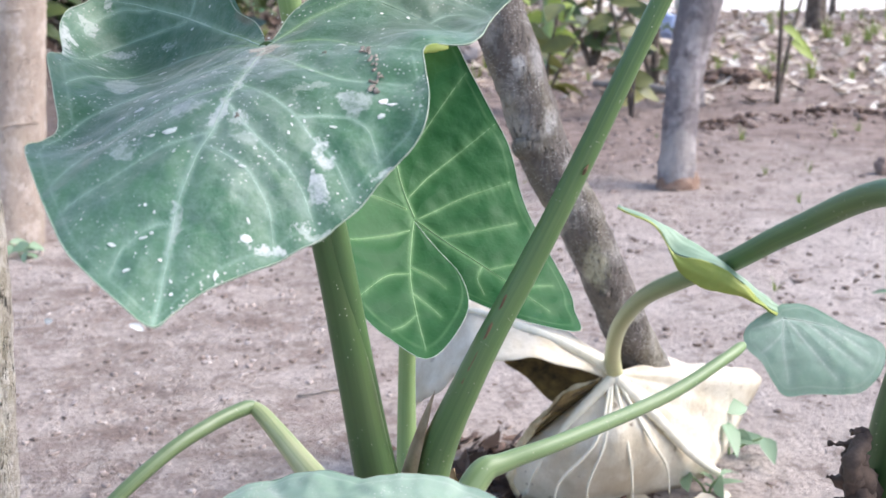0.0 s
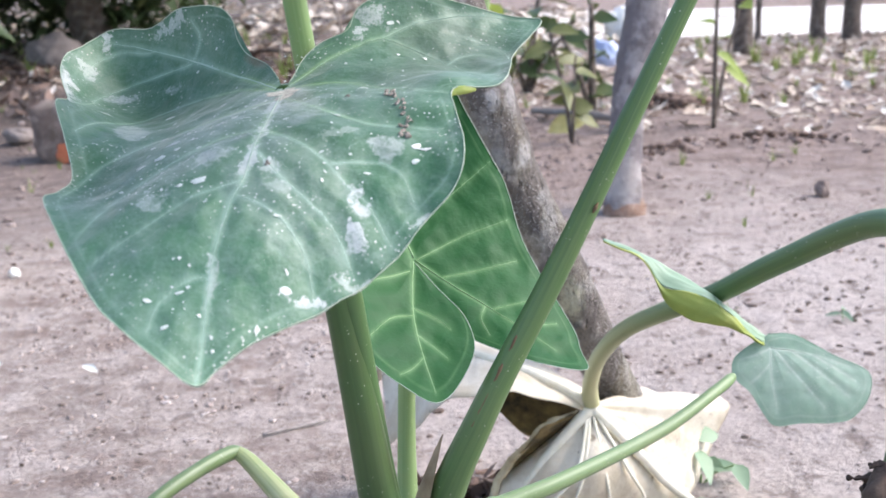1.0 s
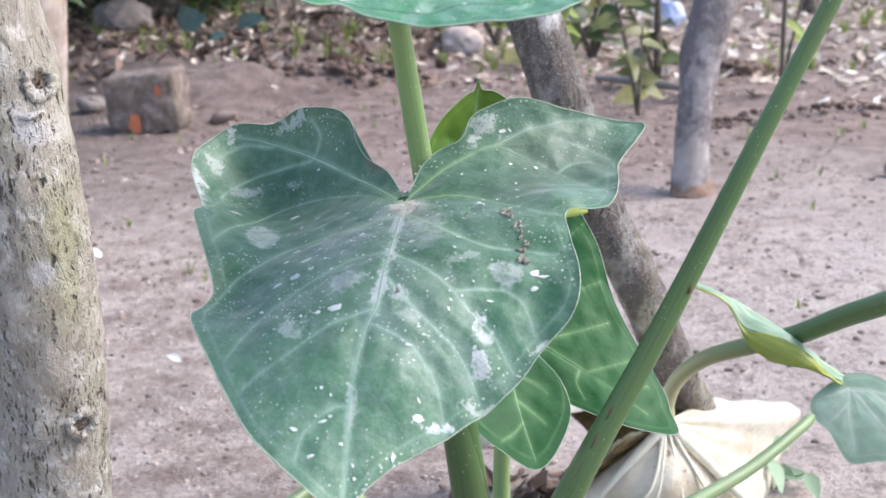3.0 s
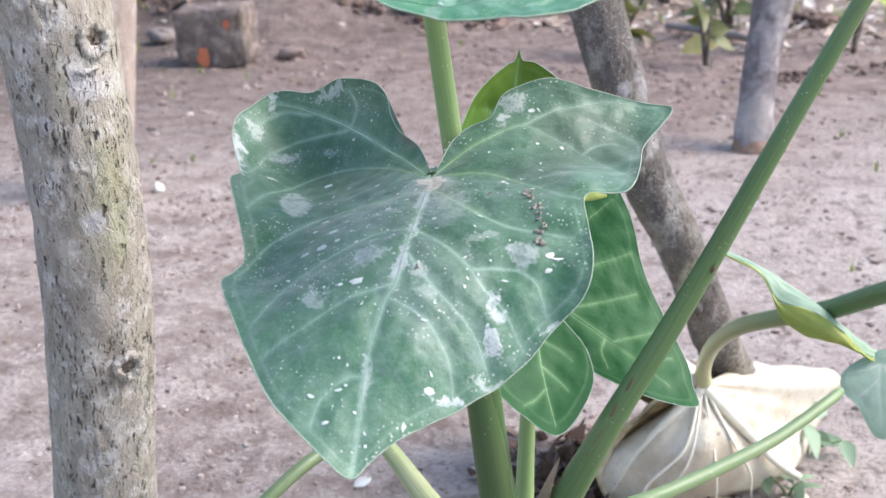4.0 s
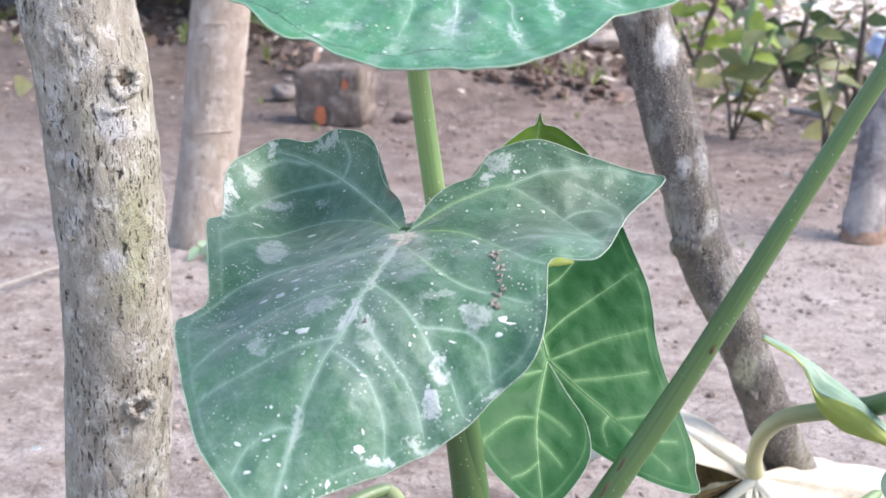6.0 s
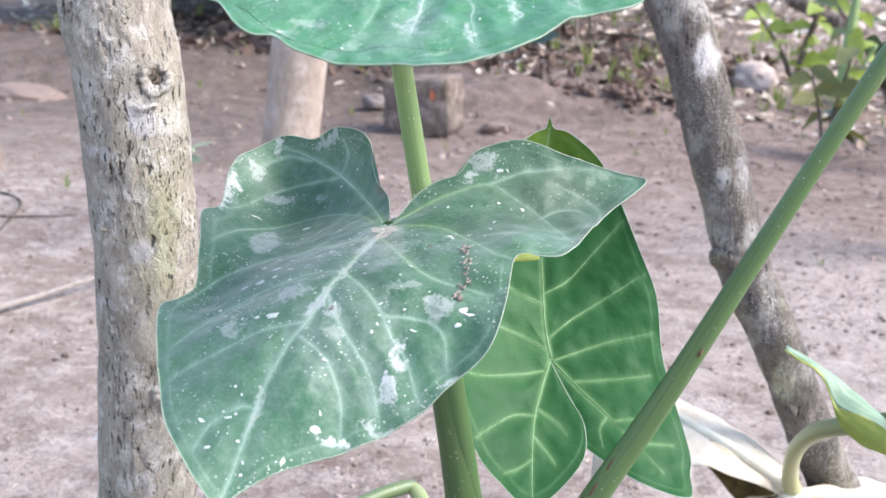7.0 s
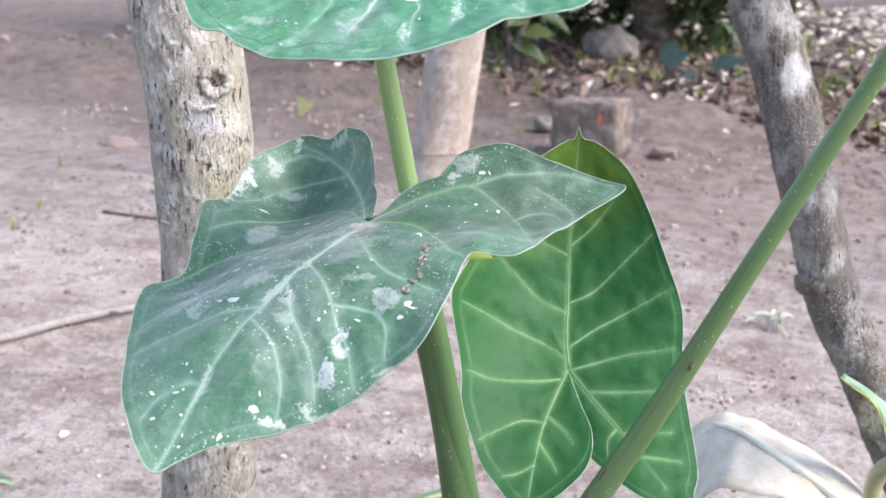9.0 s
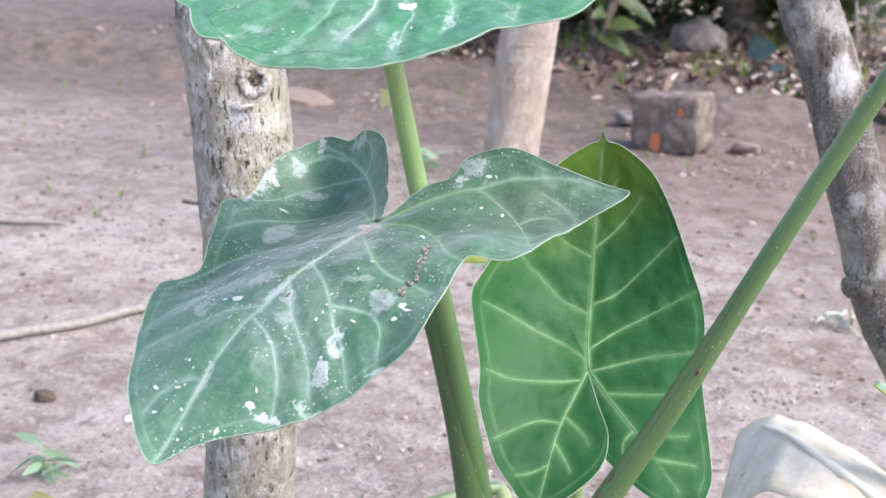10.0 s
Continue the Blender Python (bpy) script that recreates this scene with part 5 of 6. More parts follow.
MAIN_RIBS += [([(-2, 8), (-6, 47), (5, 79), (33, 116), (39, 135)], 1.7), ([(22, 6), (57, 51), (71, 78), (76, 107), (81, 134)], 1.6), ([(86, 6), (103, 35), (124, 59), (142, 75), (153, 89), (178, 106)], 1.6), ([(124, 62), (119, 81), (119, 99), (129, 112), (150, 121)], 1.0),
              ([(112, 5), (143, 31), (159, 50), (170, 63), (183, 73), (203, 83)], 1.4), ([(162, 4), (173, 30), (189, 46), (205, 55), (228, 60)], 1.4)]
main_blade, main_shape = full_leaf(MAIN_AT, MAIN_AXES, MAIN_EDGE, main_surface, MAIN_RIBS, LEAF_DUSTY, VEIN_DUSTY, plant, "broad dusty dark green heart-shaped leaf with white splashes", 0.0028, rings=130, per=13, rib_width=0.95)


def splash(name, on, shape, u, v, su, sv, turn, seed, material, label="", lift=0.0012, jag=0.5):
    """A dried film of irregular outline lying on a blade."""
    n = 26
    ca, sa = math.cos(radians(turn)), math.sin(radians(turn))
    verts = [(u / 1000, v / 1000, shape(u / 1000, v / 1000) + lift)]
    for f in (0.5, 1.0):
        for k in range(n):
            a = 2 * math.pi * k / n
            r = f * (1 + jag * noise.noise(Vector((math.cos(a) * 1.4, math.sin(a) * 1.4, seed))) + 0.6 * jag * noise.noise(Vector((math.cos(a) * 4, math.sin(a) * 4, seed + 9))))
            x, y = su * r * math.cos(a), sv * r * math.sin(a)
            p, q = (u + x * ca - y * sa) / 1000, (v + x * sa + y * ca) / 1000
            verts.append((p, q, shape(p, q) + lift * (1.0 if f < 1 else 0.6)))
    faces = [(0, 1 + k, 1 + (k + 1) % n) for k in range(n)]
    faces += [(1 + k, 1 + n + k, 1 + n + (k + 1) % n, 1 + (k + 1) % n) for k in range(n)]
    me = mesh_of(name, verts, faces)
    me.materials.append(material)
    ob = new(name, me)
    ob.parent = on
    return tagged(ob, label) if label else ob


DROPS = ((100, -71, 3.4, 5.0), (105, -85, 2.6, 4.0), (54, -83, 2.4, 3.6), (94, -58, 1.8, 2.6), (71, -87, 1.8, 2.6), (78, -67, 2.8, 4.2), (-30, -112, 3.2, 3.6), (-1, -52, 2.0, 2.8), (-31, -167, 2.6, 4.0), (53, -25, 2.4, 2.6), (64, -59, 1.4, 2.2), (-14, -85, 1.4, 2.2), (31, -111, 1.4, 2.0), (10, -105, 1.2, 1.8))
DROPS += ((226, 43, 2.6, 3.2), (116, 119, 2.0, 2.6), (7, 65, 2.0, 2.2), (149, -25, 2.4, 6.0), (268, -25, 1.4, 3.0), (241, -21, 1.2, 3.4), (86, -85, 1.2, 1.8), (98, -40, 1.2, 2.0), (153, -38, 1.4, 2.2))
BLOTS = [(u, v, a, b, 20.0, 30 + k, SPECK) for k, (u, v, a, b) in enumerate(DROPS)]
for u, v, su, sv, turn, seed, mat in BLOTS + [(102, 119, 3.0, 3.6, 0, 7, WHITE), (105, 125, 1.2, 4, 0, 8, WHITE), (8, 2, 8, 12, 0, 27, TAN_DIRT), (20, 6, 5, 8, 30, 28, TAN_DIRT)]:
    splash("white_splash" if mat in (WHITE, SPECK) else "dirt_patch", main_blade, main_shape, u, v, su, sv, turn, seed, mat, "dried whitish drop" if mat in (WHITE, SPECK) else "gritty brown dirt", 0.0008)


def specks(on, shape, n, seed, u0, u1, v0, v1, material, keep):
    r = random.Random(seed)
    verts, faces = [], []
    k = 0
    while k < n:
        u, v = r.uniform(u0, u1), r.uniform(v0, v1)
        if not keep(u, v) or noise.noise(Vector((u / 60, v / 60, seed))) < r.uniform(-0.5, 0.35):
            continue
        k += 1
        s, o = 0.18 + 1.4 * r.random() ** 6, len(verts)
        a, longer, way = r.uniform(0, 6), r.choice((1.0, 1.0, 1.3, 2.4)), r.uniform(0, 3.1)
        for j in range(6):
            t = a + j * math.pi / 3
            x, y = s * longer * math.cos(t) * r.uniform(0.6, 1.2), s * math.sin(t) * r.uniform(0.6, 1.3)
            p, q = (u + x * math.cos(way) - y * math.sin(way)) / 1000, (v + x * math.sin(way) + y * math.cos(way)) / 1000
            verts.append((p, q, shape(p, q) + 0.0009))
        faces.append(tuple(range(o, o + 6)))
    me = mesh_of("specks", verts, faces, smooth=False)
    me.materials.append(material)
    ob = new("specks", me)
    ob.parent = on
    tagged(ob, "tiny whitish specks of dried spray", kind="stuff")


def in_main(u, v):
    return (u < 0 and abs(v) < 150 and (u > -60 or abs(v) > 70) and u > -100) or (u >= 0 and abs(v) < 125 * max(0.0, 1 - (u / 300) ** 2.2))


specks(main_blade, main_shape, 700, 5, -100, 290, -150, 150, SPECK, in_main)
for u, v, s in ((29, 90, 4.0), (37, 93, 3.0), (50, 102, 3.2), (57, 104, 2.0), (65, 106, 3.0), (74, 106, 3.6), (84, 107, 2.4), (92, 109, 4.2), (131, 21, 2.4), (30, 58, 1.6), (70, 112, 1.6)):
    vs, fs = [], []
    for _ in range(5):
        lump(vs, fs, ((u + rng.uniform(-s, s)) / 1000, (v + rng.uniform(-s, s)) / 1000, main_shape(u / 1000, v / 1000) + 0.0012), s * 0.55 / 1000, rng, 0.6)
    me = mesh_of("dried_crumb", vs, fs, smooth=False)
    me.materials.append(CRUMB)
    new("dried_crumb", me).parent = main_blade

edge_rows = []
for k, (u, v) in enumerate([(38, 134), (35, 140), (32, 147), (28, 155)]):
    w = Vector(MAIN_AT) + Vector(MAIN_AXES[0]) * (u / 1000) + Vector(MAIN_AXES[1]) * (v / 1000) + Vector(MAIN_AXES[2]) * (main_shape(u / 1000, v / 1000) - 0.0015)
    edge_rows.append((w.x, w.y, w.z - 0.001, (0.001, 0.0026, 0.0028, 0.001)[k], -20))

# The upright leaf behind.
L2_AT, L2_AXES = (0.1653, 0.3066, 0.7266), ((-0.0922, 0.1502, 0.9843), (0.9407, 0.337, 0.0367), (0.3261, -0.9295, 0.1725))
l2_surface = poly_surface((-0.156, -0.0201, 0.1014, 0.0006, 0.1029, 0.0005, -0.0098, 0.0542, -0.1218), ripple=0.0016)
L2_EDGE = ring([(178, 0.006), (172, 0.037), (168, 0.066), (162, 0.085), (151, 0.112), (141, 0.149), (133, 0.187), (128, 0.179), (122, 0.171), (106, 0.140), (88, 0.127), (62, 0.142), (40, 0.163), (24, 0.2), (14, 0.234), (5, 0.256), (1.2, 0.260), (0, 0.273)])
L2_EDGE += ring([(-1.0, 0.260), (-4, 0.255), (-14, 0.231), (-30, 0.185), (-50, 0.160), (-58, 0.152), (-68, 0.134), (-90, 0.113), (-107, 0.113), (-134, 0.119), (-150, 0.125), (-165, 0.133), (-178, 0.119), (-197, 0.096), (-207, 0.07), (-205, 0.039), (-186, 0.005)])
L2_RIBS = [([(0, 0), (33, -5), (74, -6), (117, -7), (162, -6), (215, -3), (262, 0)], 3.4), ([(-3, 1), (-31, 30), (-51, 53), (-71, 75), (-106, 112)], 2.6), ([(-4, -1), (-30, -12), (-58, -22), (-88, -27), (-122, -30)], 2.6),
           ([(-3, 3), (5, 30), (15, 63), (26, 118)], 1.5), ([(21, 0), (40, 27), (59, 60), (92, 114)], 1.7), ([(68, -5), (82, 23), (112, 52), (152, 88)], 1.6), ([(133, -7), (152, 14), (173, 31), (196, 46)], 1.2), ([(190, -5), (205, 10), (216, 18)], 0.7),
           ([(9, -5), (24, -32), (40, -66), (73, -118)], 1.7), ([(57, -7), (71, -37), (88, -55), (130, -92)], 1.7), ([(123, -9), (138, -37), (160, -66)], 1.3), ([(180, -5), (195, -25), (208, -40)], 0.8)]
L2_RIBS += [([(-13, -8), (-15, -35), (-12, -79), (0, -107)], 1.4), ([(-55, -20), (-53, -45), (-60, -67), (-68, -88)], 1.3), ([(-92, -27), (-99, -44), (-101, -58)], 0.9), ([(-48, -19), (-61, 1), (-72, 12)], 0.9), ([(-72, -25), (-88, -10), (-97, -3)], 0.8),
            ([(-24, 23), (-22, 62), (-18, 112)], 1.3), ([(-61, 64), (-59, 90), (-58, 118)], 1.0), ([(-57, 58), (-68, 49), (-83, 50)], 0.8), ([(-80, 85), (-82, 108), (-84, 128)], 0.8)]
full_leaf(L2_AT, L2_AXES, L2_EDGE, l2_surface, L2_RIBS, LEAF_FRESH, VEIN, plant, "fresh bright green heart-shaped leaf standing upright", 0.0026, rings=90, per=13, rib_width=1.2, tuck=0.008)

# The leaf above.
TOP_AT, TOP_AXES = (0.076, -0.0103, 1.1884), ((-0.0523, -0.939, -0.34), (0.9947, -0.0186, -0.1016), (0.0891, -0.3435, 0.9349))
top_surface = poly_surface((0.0, 0.0, 0.0, 0.0, 0.0), ((0.21, 0.06, -0.006, 0.05),), ripple=0.003)
TOP_EDGE = ring([(176, 0.012), (160, 0.07), (150, 0.11), (135, 0.16), (118, 0.2)]) + [(-38, 217), (25, 238), (64, 226), (77, 209), (97, 195), (130, 185), (156, 174), (172, 160), (189, 146), (201, 125), (209, 90), (213, 60), (209, 42), (206, 30), (196, 6), (200, -11), (189, -31), (168, -55), (160, -75), (150, -95), (122, -146)]
TOP_EDGE += ring([(-80, 0.2), (-110, 0.2), (-135, 0.16), (-150, 0.11), (-160, 0.07), (-176, 0.012)])
TOP_RIBS = [([(0, 0), (50, 50), (90, 77), (126, 88), (165, 96)], 3.0), ([(0, 0), (60, -5), (110, -35), (150, -70)], 1.6), ([(20, 20), (60, 75), (95, 118), (118, 127), (160, 148)], 1.6), ([(10, 12), (40, 95), (68, 137), (121, 162)], 1.6), ([(5, 5), (30, 110), (54, 182), (74, 196)], 1.5), ([(40, 36), (102, 46), (128, 55), (185, 60)], 1.0),
            ([(0, 0), (-60, 70), (-110, 130)], 2.8), ([(0, 0), (-60, -60), (-110, -120)], 2.8)]
top_blade, top_shape = full_leaf(TOP_AT, TOP_AXES, TOP_EDGE, top_surface, TOP_RIBS, LEAF_TOP, VEIN_BRIGHT, plant, "glossy bright green leaf held above the others", 0.0025)
# Thin dark green tubes stand in for the shade in the vein grooves.
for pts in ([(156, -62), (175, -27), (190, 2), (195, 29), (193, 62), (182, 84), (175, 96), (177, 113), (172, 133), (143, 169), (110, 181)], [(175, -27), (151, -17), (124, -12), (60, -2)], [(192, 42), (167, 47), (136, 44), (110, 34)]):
    vein("vein", top_blade, top_shape, pts, 0.0005, 0.0003, VEIN_GROOVE_SHADE, 0.0)
splash("white_splash", top_blade, top_shape, 88, 108, 6, 8, 20, 51, WHITE, "dried whitish drop", 0.0008)
specks(top_blade, top_shape, 150, 8, 60, 215, -20, 170, SPECK, lambda u, v: math.hypot(u, v) < 200)

# A low leaf in front.
low_surface = poly_surface((0.0, 0.0, -0.02, 0.0, -0.05), ripple=0.006, seed=4.0)
LOW_EDGE = ring([(180, 0.072), (166, 0.080), (150, 0.097), (136, 0.118), (122, 0.140), (108, 0.15), (85, 0.15), (55, 0.16), (25, 0.22), (0, 0.26), (-25, 0.22), (-55, 0.16), (-80, 0.145), (-105, 0.145), (-120, 0.135), (-136, 0.112), (-150, 0.095), (-166, 0.08), (-180, 0.072)])
LOW_RIBS = [([(0, 0), (90, 0), (180, 2), (255, 0)], 3.0), ([(0, 0), (-30, 50), (-70, 95)], 2.4), ([(0, 0), (-30, -50), (-65, -85)], 2.4), ([(10, 0), (30, 60), (40, 120)], 1.5), ([(10, 0), (30, -60), (40, -120)], 1.5), ([(80, 0), (120, 50), (140, 90)], 1.3), ([(80, 0), (120, -50), (140, -90)], 1.3)]
full_leaf((0.146, -0.06, 0.542), ((-0.05, -0.97, -0.24), (0.998, -0.05, 0.0), (-0.012, -0.24, 0.97)), LOW_EDGE, low_surface, LOW_RIBS, LEAF_PALE, VEIN_PALE, plant, "pale green low leaf in front of the stalks")
tube_part("petiole", [(0.165, 0.19, 0.30, 0.02), (0.15, 0.10, 0.40, 0.013), (0.15, 0.0, 0.51, 0.010), (0.146, -0.056, 0.552, 0.007)], PETIOLE, plant, sides=14)

# Stalks.
tube_part("petiole", [(0.165, 0.20, 0.34, 0.032), (0.151, 0.168, 0.42, 0.026), (0.137, 0.151, 0.5, 0.0205), (0.113, 0.12, 0.7, 0.0155), (0.095, 0.075, 0.86, 0.0135), (0.09, 0.03, 0.925, 0.012), (0.0873, -0.004, 0.936, 0.008)], PETIOLE, plant, "thick green stalk", per=10, sides=22)
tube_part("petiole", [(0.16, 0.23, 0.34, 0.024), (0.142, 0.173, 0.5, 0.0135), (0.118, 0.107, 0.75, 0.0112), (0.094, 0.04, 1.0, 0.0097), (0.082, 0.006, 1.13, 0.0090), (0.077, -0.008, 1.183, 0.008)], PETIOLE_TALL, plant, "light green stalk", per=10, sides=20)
tube_part("petiole", [(0.15, 0.29, 0.32, 0.016), (0.15, 0.318, 0.5, 0.0105), (0.155, 0.325, 0.64, 0.0095), (0.16, 0.318, 0.715, 0.007)], PETIOLE_LIGHT, plant, "thin light green stalk", per=10, sides=16)
tube_part("petiole", [(0.165, 0.2, 0.32, 0.034), (0.187, 0.195, 0.47, 0.0208), (0.238, 0.176, 0.6, 0.0146), (0.32, 0.18, 0.76, 0.0118), (0.435, 0.187, 1.0, 0.0092), (0.56, 0.195, 1.25, 0.0085)], PETIOLE_MID, plant, "long slanting green stalk with brown nicks", per=10, sides=22)


def sheath(name, base, tip, width, side, material, owner, label):
    """A dry half-tube clasping the foot of a stalk."""
    b, t, s = Vector(base), Vector(tip), Vector(side)
    up = t - b
    out = up.cross(s).normalized()
    verts, faces = [], []
    for k in range(13):
        f = k / 12
        w = width * (1 - f ** 2.2) + 0.001
        for j in range(9):
            a = (j / 8 - 0.5) * 2.6
            verts.append(b + up * f + s * (w * math.sin(a)) + out * (w * math.cos(a) * 0.8) + s * (0.004 * noise.noise(Vector((f * 6, a, 1)))))
    for k in range(12):
        for j in range(8):
            a = k * 9 + j
            faces.append((a, a + 1, a + 10, a + 9))
    ob = part(name, mesh_of(name, verts, faces), material, owner, label)
    return ob


sheath("sheath", (0.166, 0.198, 0.37), (0.197, 0.19, 0.572), 0.038, (0, 1, 0), SHEATH, plant, "papery brown sheath at the foot of the stalk")
sheath("sheath", (0.195, 0.20, 0.37), (0.212, 0.215, 0.475), 0.024, (1, 0.1, 0), SHEATH, plant, "papery brown sheath at the foot of the stalk")
for x, y, z, h in ((0.2265, 0.1640, 0.590, 0.05), (0.247, 0.1640, 0.632, 0.025), (0.262, 0.1655, 0.662, 0.02), (0.345, 0.1690, 0.80, 0.010)):
    tube_part("nick", [(x, y, z, 0.0006), (x + 0.25 * h, y, z + 0.5 * h, 0.0017), (x + 0.5 * h, y + 0.001, z + h, 0.0006)], SCRATCH, plant, "brown scratch in the stalk", per=5, sides=7, rough=0.001, scale=120)

# The buckled, yellowing stalk.
tube_part("petiole", [(-0.33, 0.25, 0.21, 0.0092), (-0.255, 0.36, 0.32, 0.0095), (-0.19, 0.46, 0.372, 0.0098), (-0.143, 0.533, 0.389, 0.0102), (-0.112, 0.58, 0.392, 0.0105), (-0.101, 0.592, 0.390, 0.0095)], PETIOLE_OLD, plant, "old green stalk, buckled downwards", per=9, sides=16)
tube_part("petiole", [(-0.103, 0.591, 0.391, 0.0092), (-0.085, 0.575, 0.386, 0.0115), (-0.045, 0.52, 0.375, 0.0135), (0.02, 0.42, 0.362, 0.017), (0.09, 0.33, 0.345, 0.022), (0.13, 0.27, 0.32, 0.022)], PETIOLE_PALE, plant, "pale yellowing lower half of the buckled stalk", per=9, sides=16, squash=0.8)

# The small leaf on its own thin stalk.
tube_part("petiole", [(0.19, 0.24, 0.36, 0.016), (0.232, 0.285, 0.432, 0.0155), (0.262, 0.305, 0.443, 0.0115), (0.33, 0.35, 0.452, 0.0095), (0.456, 0.47, 0.462, 0.0085), (0.540, 0.557, 0.483, 0.0078), (0.560, 0.582, 0.488, 0.0072), (0.567, 0.592, 0.489, 0.0035)], PETIOLE_THIN, plant, "thin light green stalk reaching sideways", per=9, sides=16)
small_surface = poly_surface((0.02, 0.0, -0.05, 0.03, -0.12), ripple=0.0016, seed=9.0)
SMALL_EDGE = [(-4, 21), (-12, 12), (-26, 3), (-45, -17), (-48, -35), (-40, -49), (-21, -62), (-4, -81), (18, -98), (52, -90), (95, -82), (122, -70), (140, -40), (135, -8), (83, 5), (30, 24), (-4, 21)]
SMALL_RIBS = [([(0, 0), (45, 0), (109, -7)], 2.0), ([(0, 0), (4, -36), (19, -82)], 1.6), ([(6, -2), (35, -30), (80, -66)], 1.3), ([(30, -1), (70, -24), (112, -46)], 1.0), ([(0, 0), (-20, -12), (-38, -20)], 1.2), ([(2, -20), (-10, -38), (-22, -50)], 0.9), ([(60, -2), (85, -12), (118, -24)], 0.9)]
full_leaf((0.624, 0.635, 0.512), axes_of((0.985, -0.05, -0.16), (-0.02, -0.80, 0.60)), SMALL_EDGE, small_surface, SMALL_RIBS, LEAF_PALE, VEIN_PALE, plant, "small thin pale green leaf, half turned over", 0.0015)


def ribbon(name, rows, material, owner, label, part_of=(-3, 3)):
    """A narrow curled leaf lobe: rows of x, y, z, half width, tilt in degrees; part_of: which strips across it."""
    line = spline(rows, 9)
    verts, faces = [], []
    lo, hi = part_of
    w = hi - lo + 1
    for k, p in enumerate(line):
        c = Vector(p[:3])
        d = (Vector(line[min(k + 1, len(line) - 1)][:3]) - Vector(line[max(k - 1, 0)][:3])).normalized()
        s = Matrix.Rotation(radians(p[4]), 3, d) @ d.cross(Vector((0, 1, 0))).normalized()
        n = s.cross(d).normalized()
        for j in range(lo, hi + 1):
            f = j / 3
            wave = 0.18 * noise.noise(Vector((k * 0.22, f * 1.2, 3)))
            verts.append(c + s * (p[3] * f * (1.35 if f > 0 else 0.65) * (1 + wave)) + n * (p[3] * 0.4 * abs(f)) + n * (p[3] * wave))
    for k in range(len(line) - 1):
        for j in range(w - 1):
            a = k * w + j
            faces.append((a, a + 1, a + w + 1, a + w))
    ob = part(name, mesh_of(name, verts, faces), material, owner, label)
    thick = ob.modifiers.new("thickness", "SOLIDIFY")
    thick.thickness = 0.0012
    return ob


ribbon("curled_edge", edge_rows, TAIL, plant, "yellow-green underside of a curled leaf edge")

# ---- the plant beside it ----
side_plant = root("elephant_ear_plant", (0.66, 0.12, 0.0), "green elephant ear plant with a rotten husk at its stem", "plant")
tube_part("petiole", [(0.655, 0.13, -0.02, 0.055), (0.65, 0.125, 0.3, 0.048), (0.646, 0.12, 0.46, 0.043), (0.652, 0.105, 0.58, 0.040), (0.672, 0.09, 0.70, 0.034), (0.71, 0.07, 0.9, 0.026), (0.76, 0.05, 1.2, 0.02)], PETIOLE, side_plant, "thick green stalk with brown scars", per=10, sides=24)
for k in range(7):
    a = k * 1.1
    tube_part("husk", [(0.606 + 0.006 * math.sin(a), 0.088, 0.45 + 0.012 * k, 0.011), (0.592 - 0.008 * math.cos(a), 0.078 - 0.004 * k, 0.475 + 0.014 * k, 0.010), (0.580 + 0.006 * k % 0.02, 0.078, 0.50 + 0.013 * k, 0.006), (0.578 + 0.012 * math.sin(a * 2), 0.075, 0.515 + 0.011 * k, 0.002)], HUSK, side_plant, "rotten black husk", sides=9, rough=0.008, scale=70, seed=k)
dead_stalk = [(0.68, 0.13, 0.56, 0.017), (0.715, 0.25, 0.715, 0.0165), (0.69, 0.39, 0.737, 0.016), (0.615, 0.55, 0.655, 0.0152), (0.55, 0.65, 0.585, 0.0145), (0.498, 0.73, 0.540, 0.014), (0.45, 0.84, 0.478, 0.0135), (0.422, 0.95, 0.40, 0.0135), (0.414, 1.03, 0.325, 0.0135), (0.419, 1.079, 0.268, 0.016)]
tube_part("petiole", dead_stalk, PETIOLE_FADING, side_plant, "arching green stalk fading to cream at the dead leaf", per=9, sides=18)

# ---- the dead leaf on the ground ----
J = Vector((0.419, 1.079, 0.268))


def drape(name, rails, material, owner, label, bulge=0.0, wrinkle=0.004, seed=0.0, n=22, per=7, thick=0.0016):
    """A sheet of dead leaf: between the joint and an outer rim given by a few places, puckered along its veins."""
    rim = spline(rails, per)
    verts, faces = [], []
    for k in range(n + 1):
        f = k / n
        for j, q in enumerate(rim):
            p = J.lerp(Vector(q), f)
            g = j / (len(rim) - 1)
            out = Vector((0.25, -0.9, 0.35)) * (bulge * math.sin(math.pi * f ** 1.2) * math.sin(math.pi * g) ** 0.7)
            pucker = wrinkle * f * (math.sin(g * 38 + seed) * 0.5 + 1.2 * noise.noise(Vector((g * 9, f * 5, seed))))
            verts.append(p + out + Vector((0.2, -0.6, 0.7)) * pucker)
    w = len(rim)
    for k in range(n):
        for j in range(w - 1):
            faces.append((k * w + j, k * w + j + 1, (k + 1) * w + j + 1, (k + 1) * w + j))
    ob = part(name, mesh_of(name, verts, faces), material, owner, label)
    m = ob.modifiers.new("thickness", "SOLIDIFY")
    m.thickness = thick
    return ob


dead = root("dead_leaf", (0.45, 1.25, 0.0), "withered whitish elephant ear leaf collapsed on the ground", "leaf")
